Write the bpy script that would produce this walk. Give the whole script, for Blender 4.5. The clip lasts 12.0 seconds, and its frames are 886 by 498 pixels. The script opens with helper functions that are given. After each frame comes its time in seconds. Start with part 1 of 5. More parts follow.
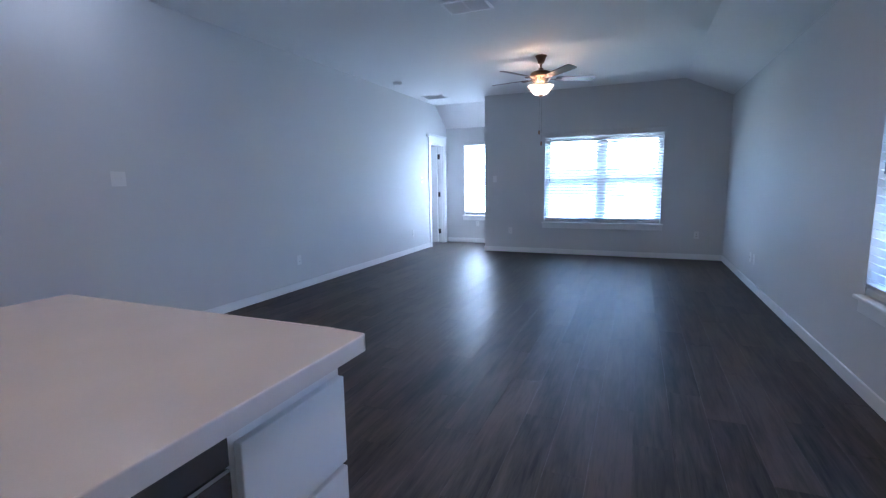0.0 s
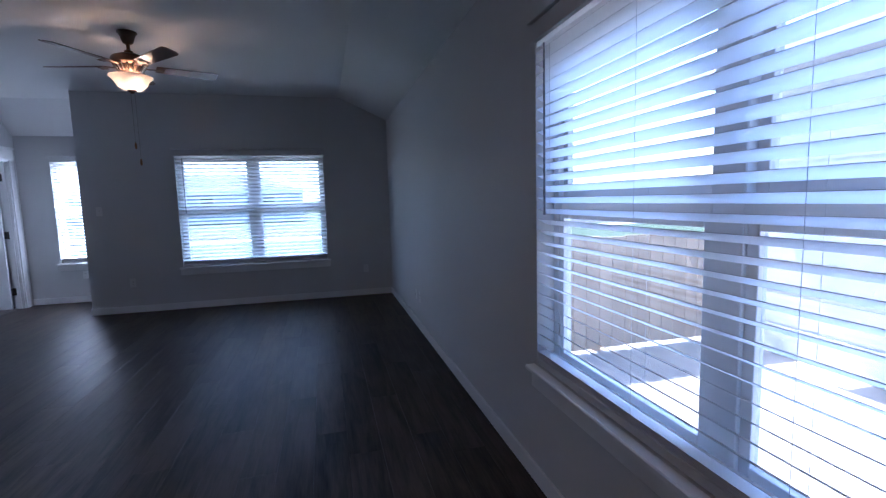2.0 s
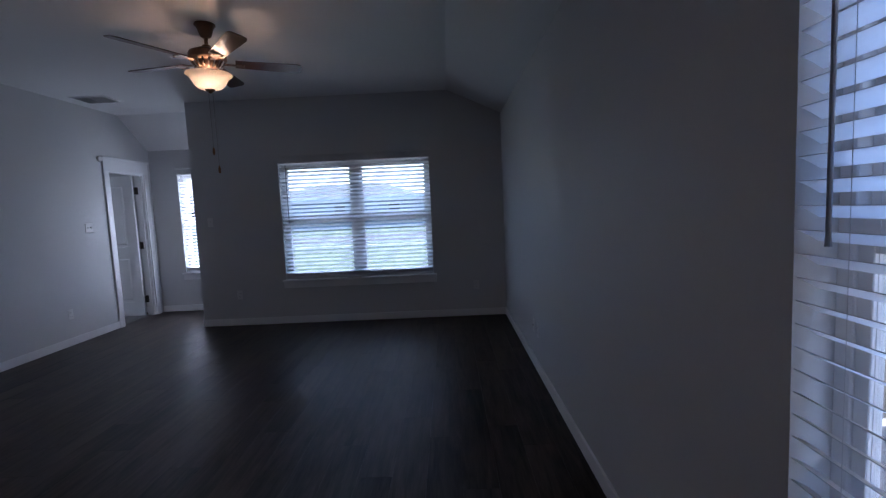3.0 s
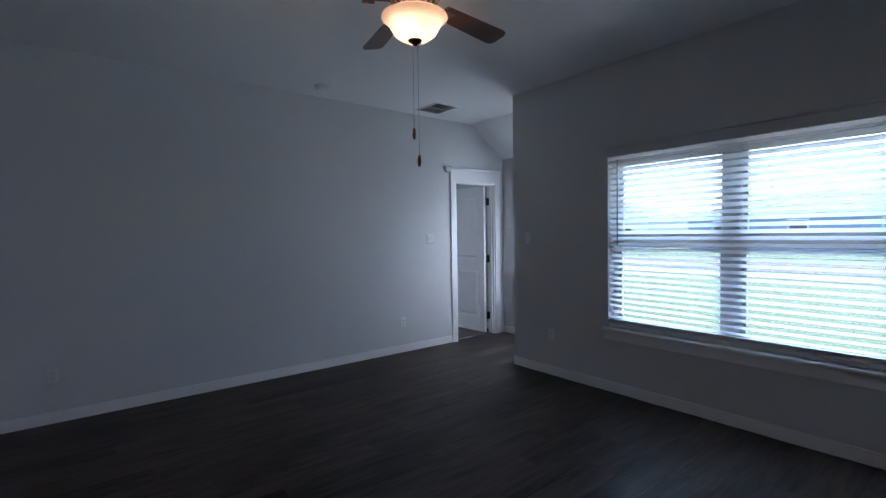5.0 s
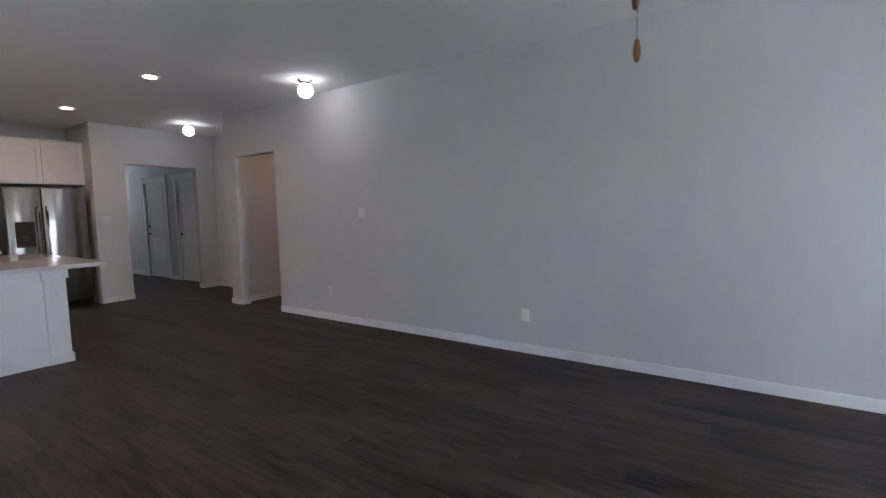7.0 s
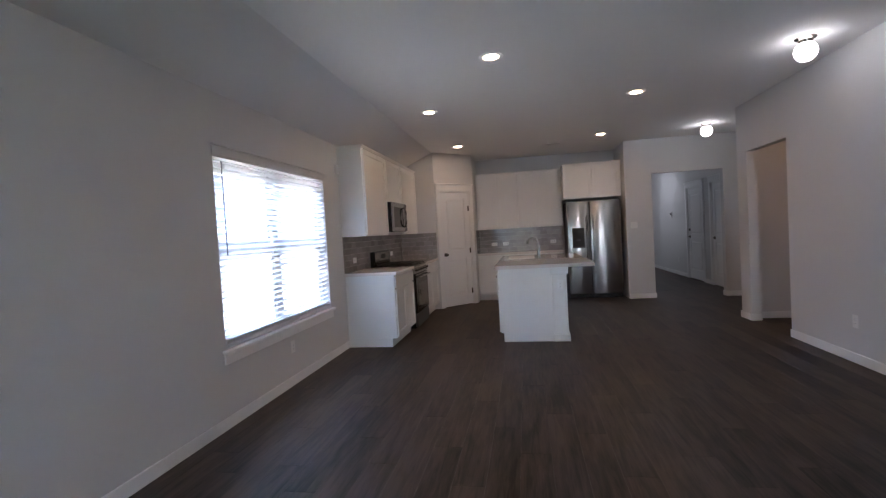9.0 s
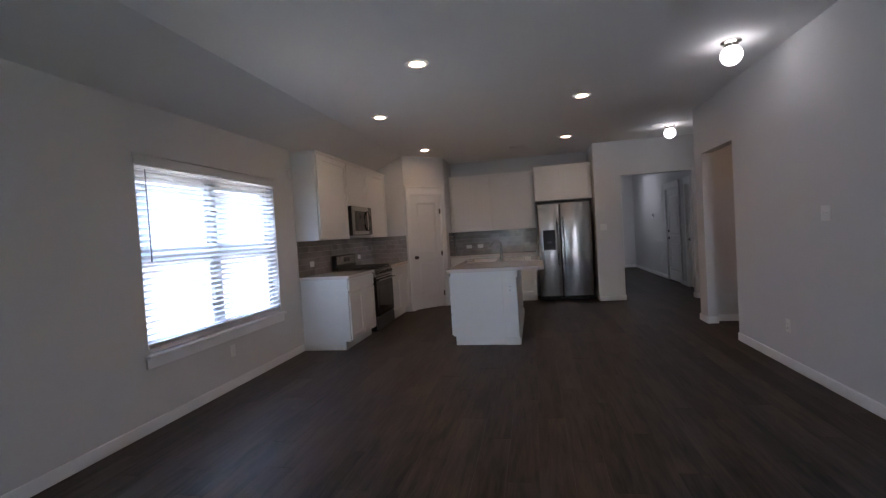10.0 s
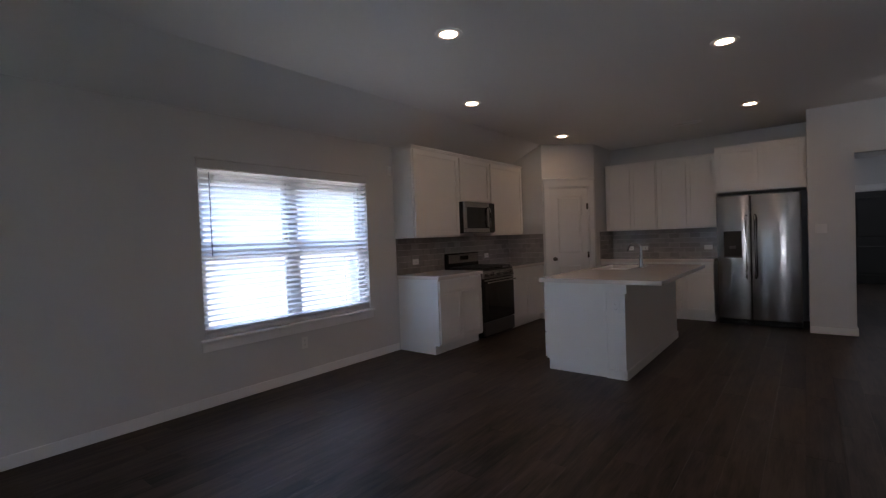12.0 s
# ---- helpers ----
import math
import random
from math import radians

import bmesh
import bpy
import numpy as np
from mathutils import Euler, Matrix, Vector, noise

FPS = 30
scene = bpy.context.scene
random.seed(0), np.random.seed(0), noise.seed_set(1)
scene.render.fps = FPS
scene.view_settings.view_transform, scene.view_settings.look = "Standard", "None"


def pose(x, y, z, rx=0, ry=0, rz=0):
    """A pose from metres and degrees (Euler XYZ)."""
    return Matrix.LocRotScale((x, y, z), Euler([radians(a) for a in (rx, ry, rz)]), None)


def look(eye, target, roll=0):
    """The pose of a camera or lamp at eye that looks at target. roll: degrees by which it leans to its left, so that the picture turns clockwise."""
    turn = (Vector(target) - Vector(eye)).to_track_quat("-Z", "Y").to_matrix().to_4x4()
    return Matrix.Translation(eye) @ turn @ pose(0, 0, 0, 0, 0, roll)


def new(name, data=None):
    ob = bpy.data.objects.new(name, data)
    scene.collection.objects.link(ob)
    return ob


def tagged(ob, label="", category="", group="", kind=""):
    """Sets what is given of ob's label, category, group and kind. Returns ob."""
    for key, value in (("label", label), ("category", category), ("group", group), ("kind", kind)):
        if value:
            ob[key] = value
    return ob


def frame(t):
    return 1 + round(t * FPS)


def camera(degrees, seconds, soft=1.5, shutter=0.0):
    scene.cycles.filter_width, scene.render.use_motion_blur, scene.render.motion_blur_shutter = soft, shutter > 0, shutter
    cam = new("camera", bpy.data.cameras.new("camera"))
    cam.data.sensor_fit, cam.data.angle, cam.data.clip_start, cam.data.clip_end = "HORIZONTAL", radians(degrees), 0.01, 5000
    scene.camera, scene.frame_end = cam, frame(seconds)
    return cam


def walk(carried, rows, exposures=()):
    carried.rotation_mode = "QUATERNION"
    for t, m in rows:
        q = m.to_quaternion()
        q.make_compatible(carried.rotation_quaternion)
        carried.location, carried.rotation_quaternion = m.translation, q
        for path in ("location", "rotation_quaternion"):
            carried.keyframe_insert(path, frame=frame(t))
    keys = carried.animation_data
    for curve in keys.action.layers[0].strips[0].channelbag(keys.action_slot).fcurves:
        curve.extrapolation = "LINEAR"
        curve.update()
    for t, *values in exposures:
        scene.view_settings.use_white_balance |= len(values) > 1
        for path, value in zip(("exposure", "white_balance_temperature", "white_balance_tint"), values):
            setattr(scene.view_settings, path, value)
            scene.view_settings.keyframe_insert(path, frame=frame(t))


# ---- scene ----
cam = camera(87.7, 12.0, soft=1.3)
PATH = [
    (0, (0.278, -0.802, 1.26), (-0.491, 1.023, 0.976), -0.9),
    (0.5, (0.348, -0.45, 1.368), (-0.219, 1.451, 1.119), -3.0),
    (1, (0.392, -0.092, 1.345), (0.123, 1.878, 1.126), -2.8),
    (1.5, (0.522, 0.29, 1.352), (0.753, 2.263, 1.121), -1.8),
    (2, (0.605, 0.668, 1.349), (1.096, 2.595, 1.134), -1.6),
    (2.5, (0.719, 1.13, 1.366), (0.975, 3.104, 1.177), -2.4),
    (4.5, (0.992, 3.248, 1.378), (-0.081, 4.935, 1.327), -0.5),
    (5, (0.981, 3.792, 1.371), (-0.584, 5.035, 1.305), -0.8),
    (5.5, (0.929, 4.256, 1.354), (-0.873, 5.12, 1.281), -0.8),
    (6, (0.881, 4.744, 1.312), (-1.109, 4.912, 1.206), 0.1),
    (6.5, (0.73, 5.092, 1.298), (-1.23, 4.718, 1.161), 0.1),
    (7, (0.383, 5.38, 1.35), (-1.258, 4.249, 1.177), -1.3),
    (7.5, (0.111, 5.528, 1.309), (-1.049, 3.906, 1.154), -1.9),
    (9.5, (-1.019, 5.583, 1.349), (-0.51, 3.649, 1.289), -3.4),
    (10, (-1.357, 5.493, 1.344), (-0.968, 3.533, 1.281), -3.5),
    (10.5, (-1.631, 5.3, 1.361), (-1.171, 3.355, 1.285), -3.0),
    (11, (-1.93, 5.035, 1.342), (-1.185, 3.18, 1.277), -2.8),
    (11.5, (-2.167, 4.73, 1.343), (-1.143, 3.013, 1.286), -2.2),
    (12, (-2.428, 4.316, 1.348), (-1.188, 2.747, 1.302), -2.1),
]
LIGHT = [
    (0.0, 4.28, 4800, 11),
    (0.5, 3.98, 4800, 12),
    (1.0, 3.58, 4850, 13),
    (1.5, 3.28, 4850, 17),
    (2.0, 2.80, 5000, 19),
    (2.5, 2.03, 5250, 22),
    (4.5, 2.73, 5450, 13),
    (5.0, 2.73, 5450, 13),
    (6.0, 3.41, 5750, 12),
    (6.5, 3.81, 5900, 12),
    (7.5, 4.58, 5950, 14),
    (9.5, 4.03, 6050, 14),
    (10.5, 3.61, 6050, 14),
    (11.5, 3.53, 6100, 14),
    (12.0, 3.16, 6150, 15),
]
walk(cam, [(t, look(eye, target, roll)) for t, eye, target, roll in PATH], LIGHT)

# ---- world and sun ----
SUN_EL, SUN_AZ = 55.0, -7.0
world = bpy.data.worlds.new("world")
scene.world = world
world.use_nodes = True
wn = world.node_tree.nodes
sky = wn.new("ShaderNodeTexSky")
sky.sky_type = "NISHITA"
sky.sun_disc = False
sky.sun_elevation = radians(SUN_EL)
sky.sun_rotation = radians(SUN_AZ)
wn["Background"].inputs["Strength"].default_value = 0.15
world.node_tree.links.new(sky.outputs[0], wn["Background"].inputs["Color"])
sun_data = bpy.data.lights.new("sun", "SUN")
sun_data.energy, sun_data.angle, sun_data.color = 2.9, radians(0.5), (1.0, 0.96, 0.9)
sun = new("sun", sun_data)
sun_dir = Vector((math.sin(radians(SUN_AZ)) * math.cos(radians(SUN_EL)), math.cos(radians(SUN_AZ)) * math.cos(radians(SUN_EL)), math.sin(radians(SUN_EL))))
sun.matrix_basis = look(sun_dir * 30, (0, 0, 0))

# strengths of the lamps that the rooms have
GLOBE, DOWN, BOWL, BULB = 0.66, 8.0, 0.16, 0.28

# daylight of the open sky in the two windows whose blinds stand open
def window_light(x0, x1, y, z0, z1, watts):
    a = bpy.data.lights.new("window_daylight", "AREA")
    a.shape, a.size, a.size_y, a.energy, a.color = "RECTANGLE", x1 - x0 - 0.1, z1 - z0 - 0.1, watts, (0.93, 0.96, 1.0)
    o = new("window_daylight", a)
    o.matrix_basis = look(((x0 + x1) / 2, y, (z0 + z1) / 2), ((x0 + x1) / 2, y - 1, (z0 + z1) / 2))


window_light(-3.09, -2.42, 8.477, 0.575, 2.02, 1.9)
window_light(-5.55, -4.62, 8.477, 0.595, 1.985, 5.5)


# ---- materials ----
def mat(name, col, rough=0.5, metal=0.0, var=0.06, scale=3.0, fine=60.0, bump=0.0, bscale=200.0, stretch=(1, 1, 1), emit=0.0, per_object=0.0, coat=0.0):
    m = bpy.data.materials.new(name)
    m.use_nodes = True
    n, l = m.node_tree.nodes, m.node_tree.links
    b = n["Principled BSDF"]
    b.inputs["Metallic"].default_value = metal
    b.inputs["Coat Weight"].default_value = coat
    geo = n.new("ShaderNodeTexCoord")
    mp = n.new("ShaderNodeMapping")
    mp.inputs["Scale"].default_value = stretch
    l.new(geo.outputs["Object"], mp.inputs["Vector"])
    vec = mp.outputs["Vector"]
    if per_object:
        info = n.new("ShaderNodeObjectInfo")
        off = n.new("ShaderNodeVectorMath")
        off.operation = "ADD"
        mul = n.new("ShaderNodeMath")
        mul.operation = "MULTIPLY"
        mul.inputs[1].default_value = 37.0
        l.new(info.outputs["Random"], mul.inputs[0])
        l.new(vec, off.inputs[0])
        l.new(mul.outputs[0], off.inputs[1])
        vec = off.outputs[0]
    a = n.new("ShaderNodeTexNoise")
    a.inputs["Scale"].default_value, a.inputs["Detail"].default_value = scale, 4
    f = n.new("ShaderNodeTexNoise")
    f.inputs["Scale"].default_value, f.inputs["Detail"].default_value = fine, 3
    l.new(vec, a.inputs["Vector"])
    l.new(vec, f.inputs["Vector"])
    mix = n.new("ShaderNodeMath")
    mix.operation = "MULTIPLY_ADD"
    mix.inputs[1].default_value = 0.4
    l.new(f.outputs["Fac"], mix.inputs[0])
    half = n.new("ShaderNodeMath")
    half.operation = "MULTIPLY"
    half.inputs[1].default_value = 0.6
    l.new(a.outputs["Fac"], half.inputs[0])
    l.new(half.outputs[0], mix.inputs[2])
    fac = mix.outputs[0]
    if per_object:
        add = n.new("ShaderNodeMath")
        add.operation = "MULTIPLY_ADD"
        add.inputs[1].default_value = per_object
        l.new(info.outputs["Random"], add.inputs[0])
        sub = n.new("ShaderNodeMath")
        sub.operation = "SUBTRACT"
        sub.inputs[1].default_value = per_object / 2
        l.new(fac, sub.inputs[0])
        l.new(sub.outputs[0], add.inputs[2])
        fac = add.outputs[0]
    ramp = n.new("ShaderNodeMapRange")
    ramp.inputs["From Min"].default_value, ramp.inputs["From Max"].default_value = 0.25, 0.75
    l.new(fac, ramp.inputs["Value"])
    cm = n.new("ShaderNodeMix")
    cm.data_type = "RGBA"
    cm.inputs["A"].default_value = (*[c * (1 - var) for c in col], 1)
    cm.inputs["B"].default_value = (*[min(1, c * (1 + var)) for c in col], 1)
    l.new(ramp.outputs[0], cm.inputs["Factor"])
    l.new(cm.outputs["Result"], b.inputs["Base Color"])
    rr = n.new("ShaderNodeMapRange")
    rr.inputs["To Min"].default_value, rr.inputs["To Max"].default_value = max(0.02, rough * 0.88), min(1, rough * 1.12)
    l.new(a.outputs["Fac"], rr.inputs["Value"])
    l.new(rr.outputs[0], b.inputs["Roughness"])
    if bump:
        g = n.new("ShaderNodeTexNoise")
        g.inputs["Scale"].default_value, g.inputs["Detail"].default_value = bscale, 3
        l.new(vec, g.inputs["Vector"])
        bp = n.new("ShaderNodeBump")
        bp.inputs["Strength"].default_value, bp.inputs["Distance"].default_value = bump, 0.002
        l.new(g.outputs["Fac"], bp.inputs["Height"])
        l.new(bp.outputs[0], b.inputs["Normal"])
    if emit:
        b.inputs["Emission Color"].default_value = (*col, 1)
        b.inputs["Emission Strength"].default_value = emit
    return m


def plank_mat(name, islands):
    """Dark grey-brown vinyl plank: long grain, pores, and a tone of its own for each plank."""
    m = bpy.data.materials.new(name)
    m.use_nodes = True
    n, l = m.node_tree.nodes, m.node_tree.links
    b = n["Principled BSDF"]
    tc = n.new("ShaderNodeTexCoord")
    if islands:
        rnd = n.new("ShaderNodeNewGeometry").outputs["Random Per Island"]
    else:
        rnd = n.new("ShaderNodeObjectInfo").outputs["Random"]
    mul = n.new("ShaderNodeMath")
    mul.operation = "MULTIPLY"
    mul.inputs[1].default_value = 53.0
    l.new(rnd, mul.inputs[0])
    off = n.new("ShaderNodeVectorMath")
    l.new(tc.outputs["Object"], off.inputs[0])
    l.new(mul.outputs[0], off.inputs[1])
    total = None
    for sx, sy, weight, det in ((7, 1.3, 0.42, 6), (30, 2.6, 0.40, 6), (160, 9, 0.18, 2)):
        mp = n.new("ShaderNodeMapping")
        mp.inputs["Scale"].default_value = (sx, sy, 1)
        l.new(off.outputs[0], mp.inputs["Vector"])
        t = n.new("ShaderNodeTexNoise")
        t.inputs["Scale"].default_value, t.inputs["Detail"].default_value, t.inputs["Distortion"].default_value = 1, det, 0.6
        l.new(mp.outputs[0], t.inputs["Vector"])
        s = n.new("ShaderNodeMath")
        s.operation = "MULTIPLY_ADD"
        s.inputs[1].default_value = weight
        l.new(t.outputs["Fac"], s.inputs[0])
        if total:
            l.new(total, s.inputs[2])
        else:
            s.inputs[2].default_value = 0
        total = s.outputs[0]
    tone = n.new("ShaderNodeMath")
    tone.operation = "MULTIPLY_ADD"
    tone.inputs[1].default_value = 0.10
    l.new(rnd, tone.inputs[0])
    l.new(total, tone.inputs[2])
    ramp = n.new("ShaderNodeValToRGB")
    e = ramp.color_ramp.elements
    e[0].position, e[0].color = 0.41, (0.0040, 0.0029, 0.0024, 1)
    e[1].position, e[1].color = 0.66, (0.082, 0.061, 0.050, 1)
    l.new(tone.outputs[0], ramp.inputs["Fac"])
    l.new(ramp.outputs[0], b.inputs["Base Color"])
    rr = n.new("ShaderNodeMapRange")
    b.inputs["Specular IOR Level"].default_value = 0.21
    rr.inputs["To Min"].default_value, rr.inputs["To Max"].default_value = 0.34, 0.56
    l.new(total, rr.inputs["Value"])
    l.new(rr.outputs[0], b.inputs["Roughness"])
    bp = n.new("ShaderNodeBump")
    bp.inputs["Strength"].default_value, bp.inputs["Distance"].default_value = 0.25, 0.0015
    l.new(total, bp.inputs["Height"])
    l.new(bp.outputs[0], b.inputs["Normal"])
    return m


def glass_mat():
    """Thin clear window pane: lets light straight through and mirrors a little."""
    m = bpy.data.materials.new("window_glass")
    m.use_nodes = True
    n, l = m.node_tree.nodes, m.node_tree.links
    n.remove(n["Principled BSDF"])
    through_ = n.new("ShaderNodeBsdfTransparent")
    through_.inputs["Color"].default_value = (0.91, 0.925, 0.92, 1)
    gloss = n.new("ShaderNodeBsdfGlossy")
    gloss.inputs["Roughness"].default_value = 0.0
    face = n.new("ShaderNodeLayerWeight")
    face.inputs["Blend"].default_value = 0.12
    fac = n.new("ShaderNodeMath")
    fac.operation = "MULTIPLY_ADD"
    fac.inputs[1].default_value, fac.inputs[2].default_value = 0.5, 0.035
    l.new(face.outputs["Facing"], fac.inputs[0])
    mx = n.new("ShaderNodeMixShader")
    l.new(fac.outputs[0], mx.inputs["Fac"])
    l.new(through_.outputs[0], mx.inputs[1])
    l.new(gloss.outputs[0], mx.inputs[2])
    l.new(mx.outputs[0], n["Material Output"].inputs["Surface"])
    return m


def lawn_mat():
    m = mat("lawn", (0.040, 0.066, 0.020), 0.9, var=0.35, scale=0.6, fine=14, bump=0.5, bscale=40)
    return m


PAINT = mat("wall_paint", (0.66, 0.66, 0.66), 0.62, var=0.012, scale=1.2, fine=30, bump=0.16, bscale=170)
CEILING = mat("ceiling_paint", (0.82, 0.82, 0.82), 0.8, var=0.012, scale=1.0, fine=25, bump=0.3, bscale=120)
TRIM = mat("trim_paint", (0.86, 0.86, 0.86), 0.34, var=0.015, scale=2, fine=40, bump=0.03, bscale=90)
DOORP = mat("door_paint", (0.84, 0.84, 0.84), 0.38, var=0.015, scale=2, fine=40, bump=0.05, bscale=160, stretch=(1, 1, 0.15))
BLACKDOOR = mat("black_door_paint", (0.012, 0.012, 0.013), 0.4, var=0.1)
CABINET = mat("cabinet_paint", (0.79, 0.78, 0.76), 0.36, var=0.015, scale=2, fine=50, bump=0.03, bscale=140)
QUARTZ = mat("quartz", (0.74, 0.69, 0.655), 0.07, var=0.05, scale=6, fine=320)
PLASTIC = mat("white_plastic", (0.80, 0.80, 0.79), 0.3, var=0.01)
SINKSTEEL = mat("sink_steel", (0.16, 0.16, 0.16), 0.34, 1.0, var=0.08)
SLOT = mat("dark_slot", (0.03, 0.03, 0.03), 0.6)
STEEL = mat("stainless_steel", (0.40, 0.39, 0.38), 0.22, 1.0, var=0.06, scale=2, fine=30, bump=0.04, bscale=60, stretch=(1.5, 1.5, 0.05))
DARKSTEEL = mat("dark_sheet_metal", (0.09, 0.09, 0.095), 0.45, 0.3)
STEELDOOR = mat("stainless_door", (0.37, 0.36, 0.35), 0.19, 1.0, var=0.05, scale=2, fine=30, bump=1.0, bscale=6, stretch=(1.6, 1.6, 0.12))
sb = STEELDOOR.node_tree.nodes["Principled BSDF"]
tan = STEELDOOR.node_tree.nodes.new("ShaderNodeTangent")
tan.direction_type, tan.axis = "RADIAL", "Z"
STEELDOOR.node_tree.links.new(tan.outputs[0], sb.inputs["Tangent"])
sb.inputs["Anisotropic"].default_value, sb.inputs["Anisotropic Rotation"].default_value = 0.9, 0.25
BLACK = mat("black_enamel", (0.014, 0.014, 0.015), 0.22, var=0.2)
BLACKGLASS = mat("black_glass", (0.008, 0.008, 0.009), 0.06, var=0.1)
IRON = mat("cast_iron", (0.02, 0.02, 0.02), 0.7, bump=0.3, bscale=300)
CHROME = mat("chrome", (0.36, 0.355, 0.35), 0.14, 1.0, var=0.02)
NICKEL = mat("brushed_nickel", (0.42, 0.39, 0.36), 0.26, 1.0, var=0.08, bump=0.03)
BRONZE = mat("aged_bronze", (0.17, 0.105, 0.07), 0.32, 1.0, var=0.2, scale=12, fine=90)
HINGE = mat("dark_hinge", (0.10, 0.09, 0.08), 0.38, 0.9, var=0.1)
BLADE = mat("walnut_blade", (0.075, 0.03, 0.018), 0.3, var=0.35, scale=5, fine=40, stretch=(0.4, 6, 1))


def bowl_mat():
    """Frosted amber-white glass that lets a share of the bulbs' light through."""
    m = mat("frosted_bowl", (0.86, 0.76, 0.64), 0.35, var=0.12, scale=7, fine=14)
    n, l = m.node_tree.nodes, m.node_tree.links
    tr = n.new("ShaderNodeBsdfTranslucent")
    tr.inputs["Color"].default_value = (1.0, 0.86, 0.70, 1)
    mx = n.new("ShaderNodeMixShader")
    mx.inputs["Fac"].default_value = BOWL
    l.new(n["Principled BSDF"].outputs[0], mx.inputs[1])
    l.new(tr.outputs[0], mx.inputs[2])
    l.new(mx.outputs[0], n["Material Output"].inputs["Surface"])
    return m


BOWLGLASS = bowl_mat()
GLOBEGLASS = mat("globe_glass", (1.0, 0.93, 0.90), 0.25, var=0.02, emit=GLOBE)
DOWNGLASS = mat("downlight_lens", (1.0, 0.64, 0.38), 0.4, var=0.02, emit=DOWN)
WOODPULL = mat("pull_wood", (0.30, 0.15, 0.055), 0.4, var=0.2, scale=30, fine=120)
CORD = mat("cord", (0.68, 0.68, 0.68), 0.7)
WAND = mat("clear_wand", (0.30, 0.31, 0.33), 0.25, var=0.05)


def slat_mat():
    """White vinyl slats that let some daylight through."""
    m = mat("slat_vinyl", (0.87, 0.88, 0.89), 0.42, var=0.012, scale=4, fine=60)
    n, l = m.node_tree.nodes, m.node_tree.links
    tr = n.new("ShaderNodeBsdfTranslucent")
    tr.inputs["Color"].default_value = (0.99, 0.99, 0.99, 1)
    mx = n.new("ShaderNodeMixShader")
    mx.inputs["Fac"].default_value = 0.95
    l.new(n["Principled BSDF"].outputs[0], mx.inputs[1])
    l.new(tr.outputs[0], mx.inputs[2])
    l.new(mx.outputs[0], n["Material Output"].inputs["Surface"])
    return m


SLAT = slat_mat()
# Opaque slat vinyl, greyed for the shade on slat edges, rail and gathered slats.
SLATSHADE = mat("shaded_slat_vinyl", (0.62, 0.62, 0.63), 0.5, var=0.02)
VINYL = mat("window_vinyl", (0.80, 0.80, 0.80), 0.35, var=0.01)
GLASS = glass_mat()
TILE = mat("glazed_tile", (0.31, 0.295, 0.29), 0.10, var=0.16, scale=9, fine=70, bump=0.3, bscale=16, per_object=0.5)
GROUT = mat("grout", (0.58, 0.56, 0.54), 0.85, var=0.08, scale=20, fine=200, bump=0.3, bscale=250)
VENTP = mat("vent_paint", (0.78, 0.78, 0.78), 0.45, var=0.02)
DUCT = mat("duct_dark", (0.22, 0.22, 0.22), 0.8)
PLANK = plank_mat("vinyl_plank", False)
PLANKS = plank_mat("vinyl_planks_joined", True)
UNDER = mat("floor_joint", (0.012, 0.011, 0.011), 0.9)
CARPET = mat("grey_carpet", (0.17, 0.165, 0.16), 0.95, var=0.25, scale=30, fine=300, bump=0.8, bscale=420)
LAWN = lawn_mat()
DIRT = mat("sandy_soil", (0.42, 0.38, 0.33), 0.95, var=0.3, scale=1.3, fine=30, bump=0.7, bscale=30)
CONCRETE = mat("concrete", (0.47, 0.45, 0.42), 0.85, var=0.12, scale=2, fine=60, bump=0.25, bscale=120)
ASPHALT = mat("asphalt", (0.055, 0.055, 0.058), 0.9, var=0.15, scale=1, fine=80, bump=0.4, bscale=150)
FENCEWOOD = mat("fence_wood", (0.50, 0.39, 0.29), 0.8, var=0.25, scale=3, fine=60, bump=0.3, bscale=90, stretch=(4, 4, 0.3), per_object=0.25)
SIDING = mat("pale_siding", (0.80, 0.80, 0.80), 0.7, var=0.05, scale=2, fine=30)
SIDING2 = mat("grey_siding", (0.30, 0.33, 0.40), 0.7, var=0.08, scale=2, fine=30)
ROOF = mat("roof_shingle", (0.12, 0.125, 0.14), 0.9, var=0.2, scale=3, fine=40, bump=0.4, bscale=20)
FARGLASS = mat("far_window_glass", (0.04, 0.05, 0.06), 0.1)
# Neighbour's pane: the sky's reflection is put in as a lighter base colour.
PALEGLASS = mat("sky_lightened_glass", (0.42, 0.46, 0.50), 0.12, var=0.06)


# ---- builders ----
def cube(bm, x0, x1, y0, y1, z0, z1, bev=0.0, seg=1):
    x0, x1, y0, y1, z0, z1 = min(x0, x1), max(x0, x1), min(y0, y1), max(y0, y1), min(z0, z1), max(z0, z1)
    r = bmesh.ops.create_cube(bm, size=1.0, matrix=Matrix.Translation(((x0 + x1) / 2, (y0 + y1) / 2, (z0 + z1) / 2)) @ Matrix.Diagonal((x1 - x0, y1 - y0, z1 - z0, 1)))
    if bev:
        edges = list({e for v in r["verts"] for e in v.link_edges})
        bmesh.ops.bevel(bm, geom=edges, offset=bev, segments=seg, affect="EDGES", profile=0.5)


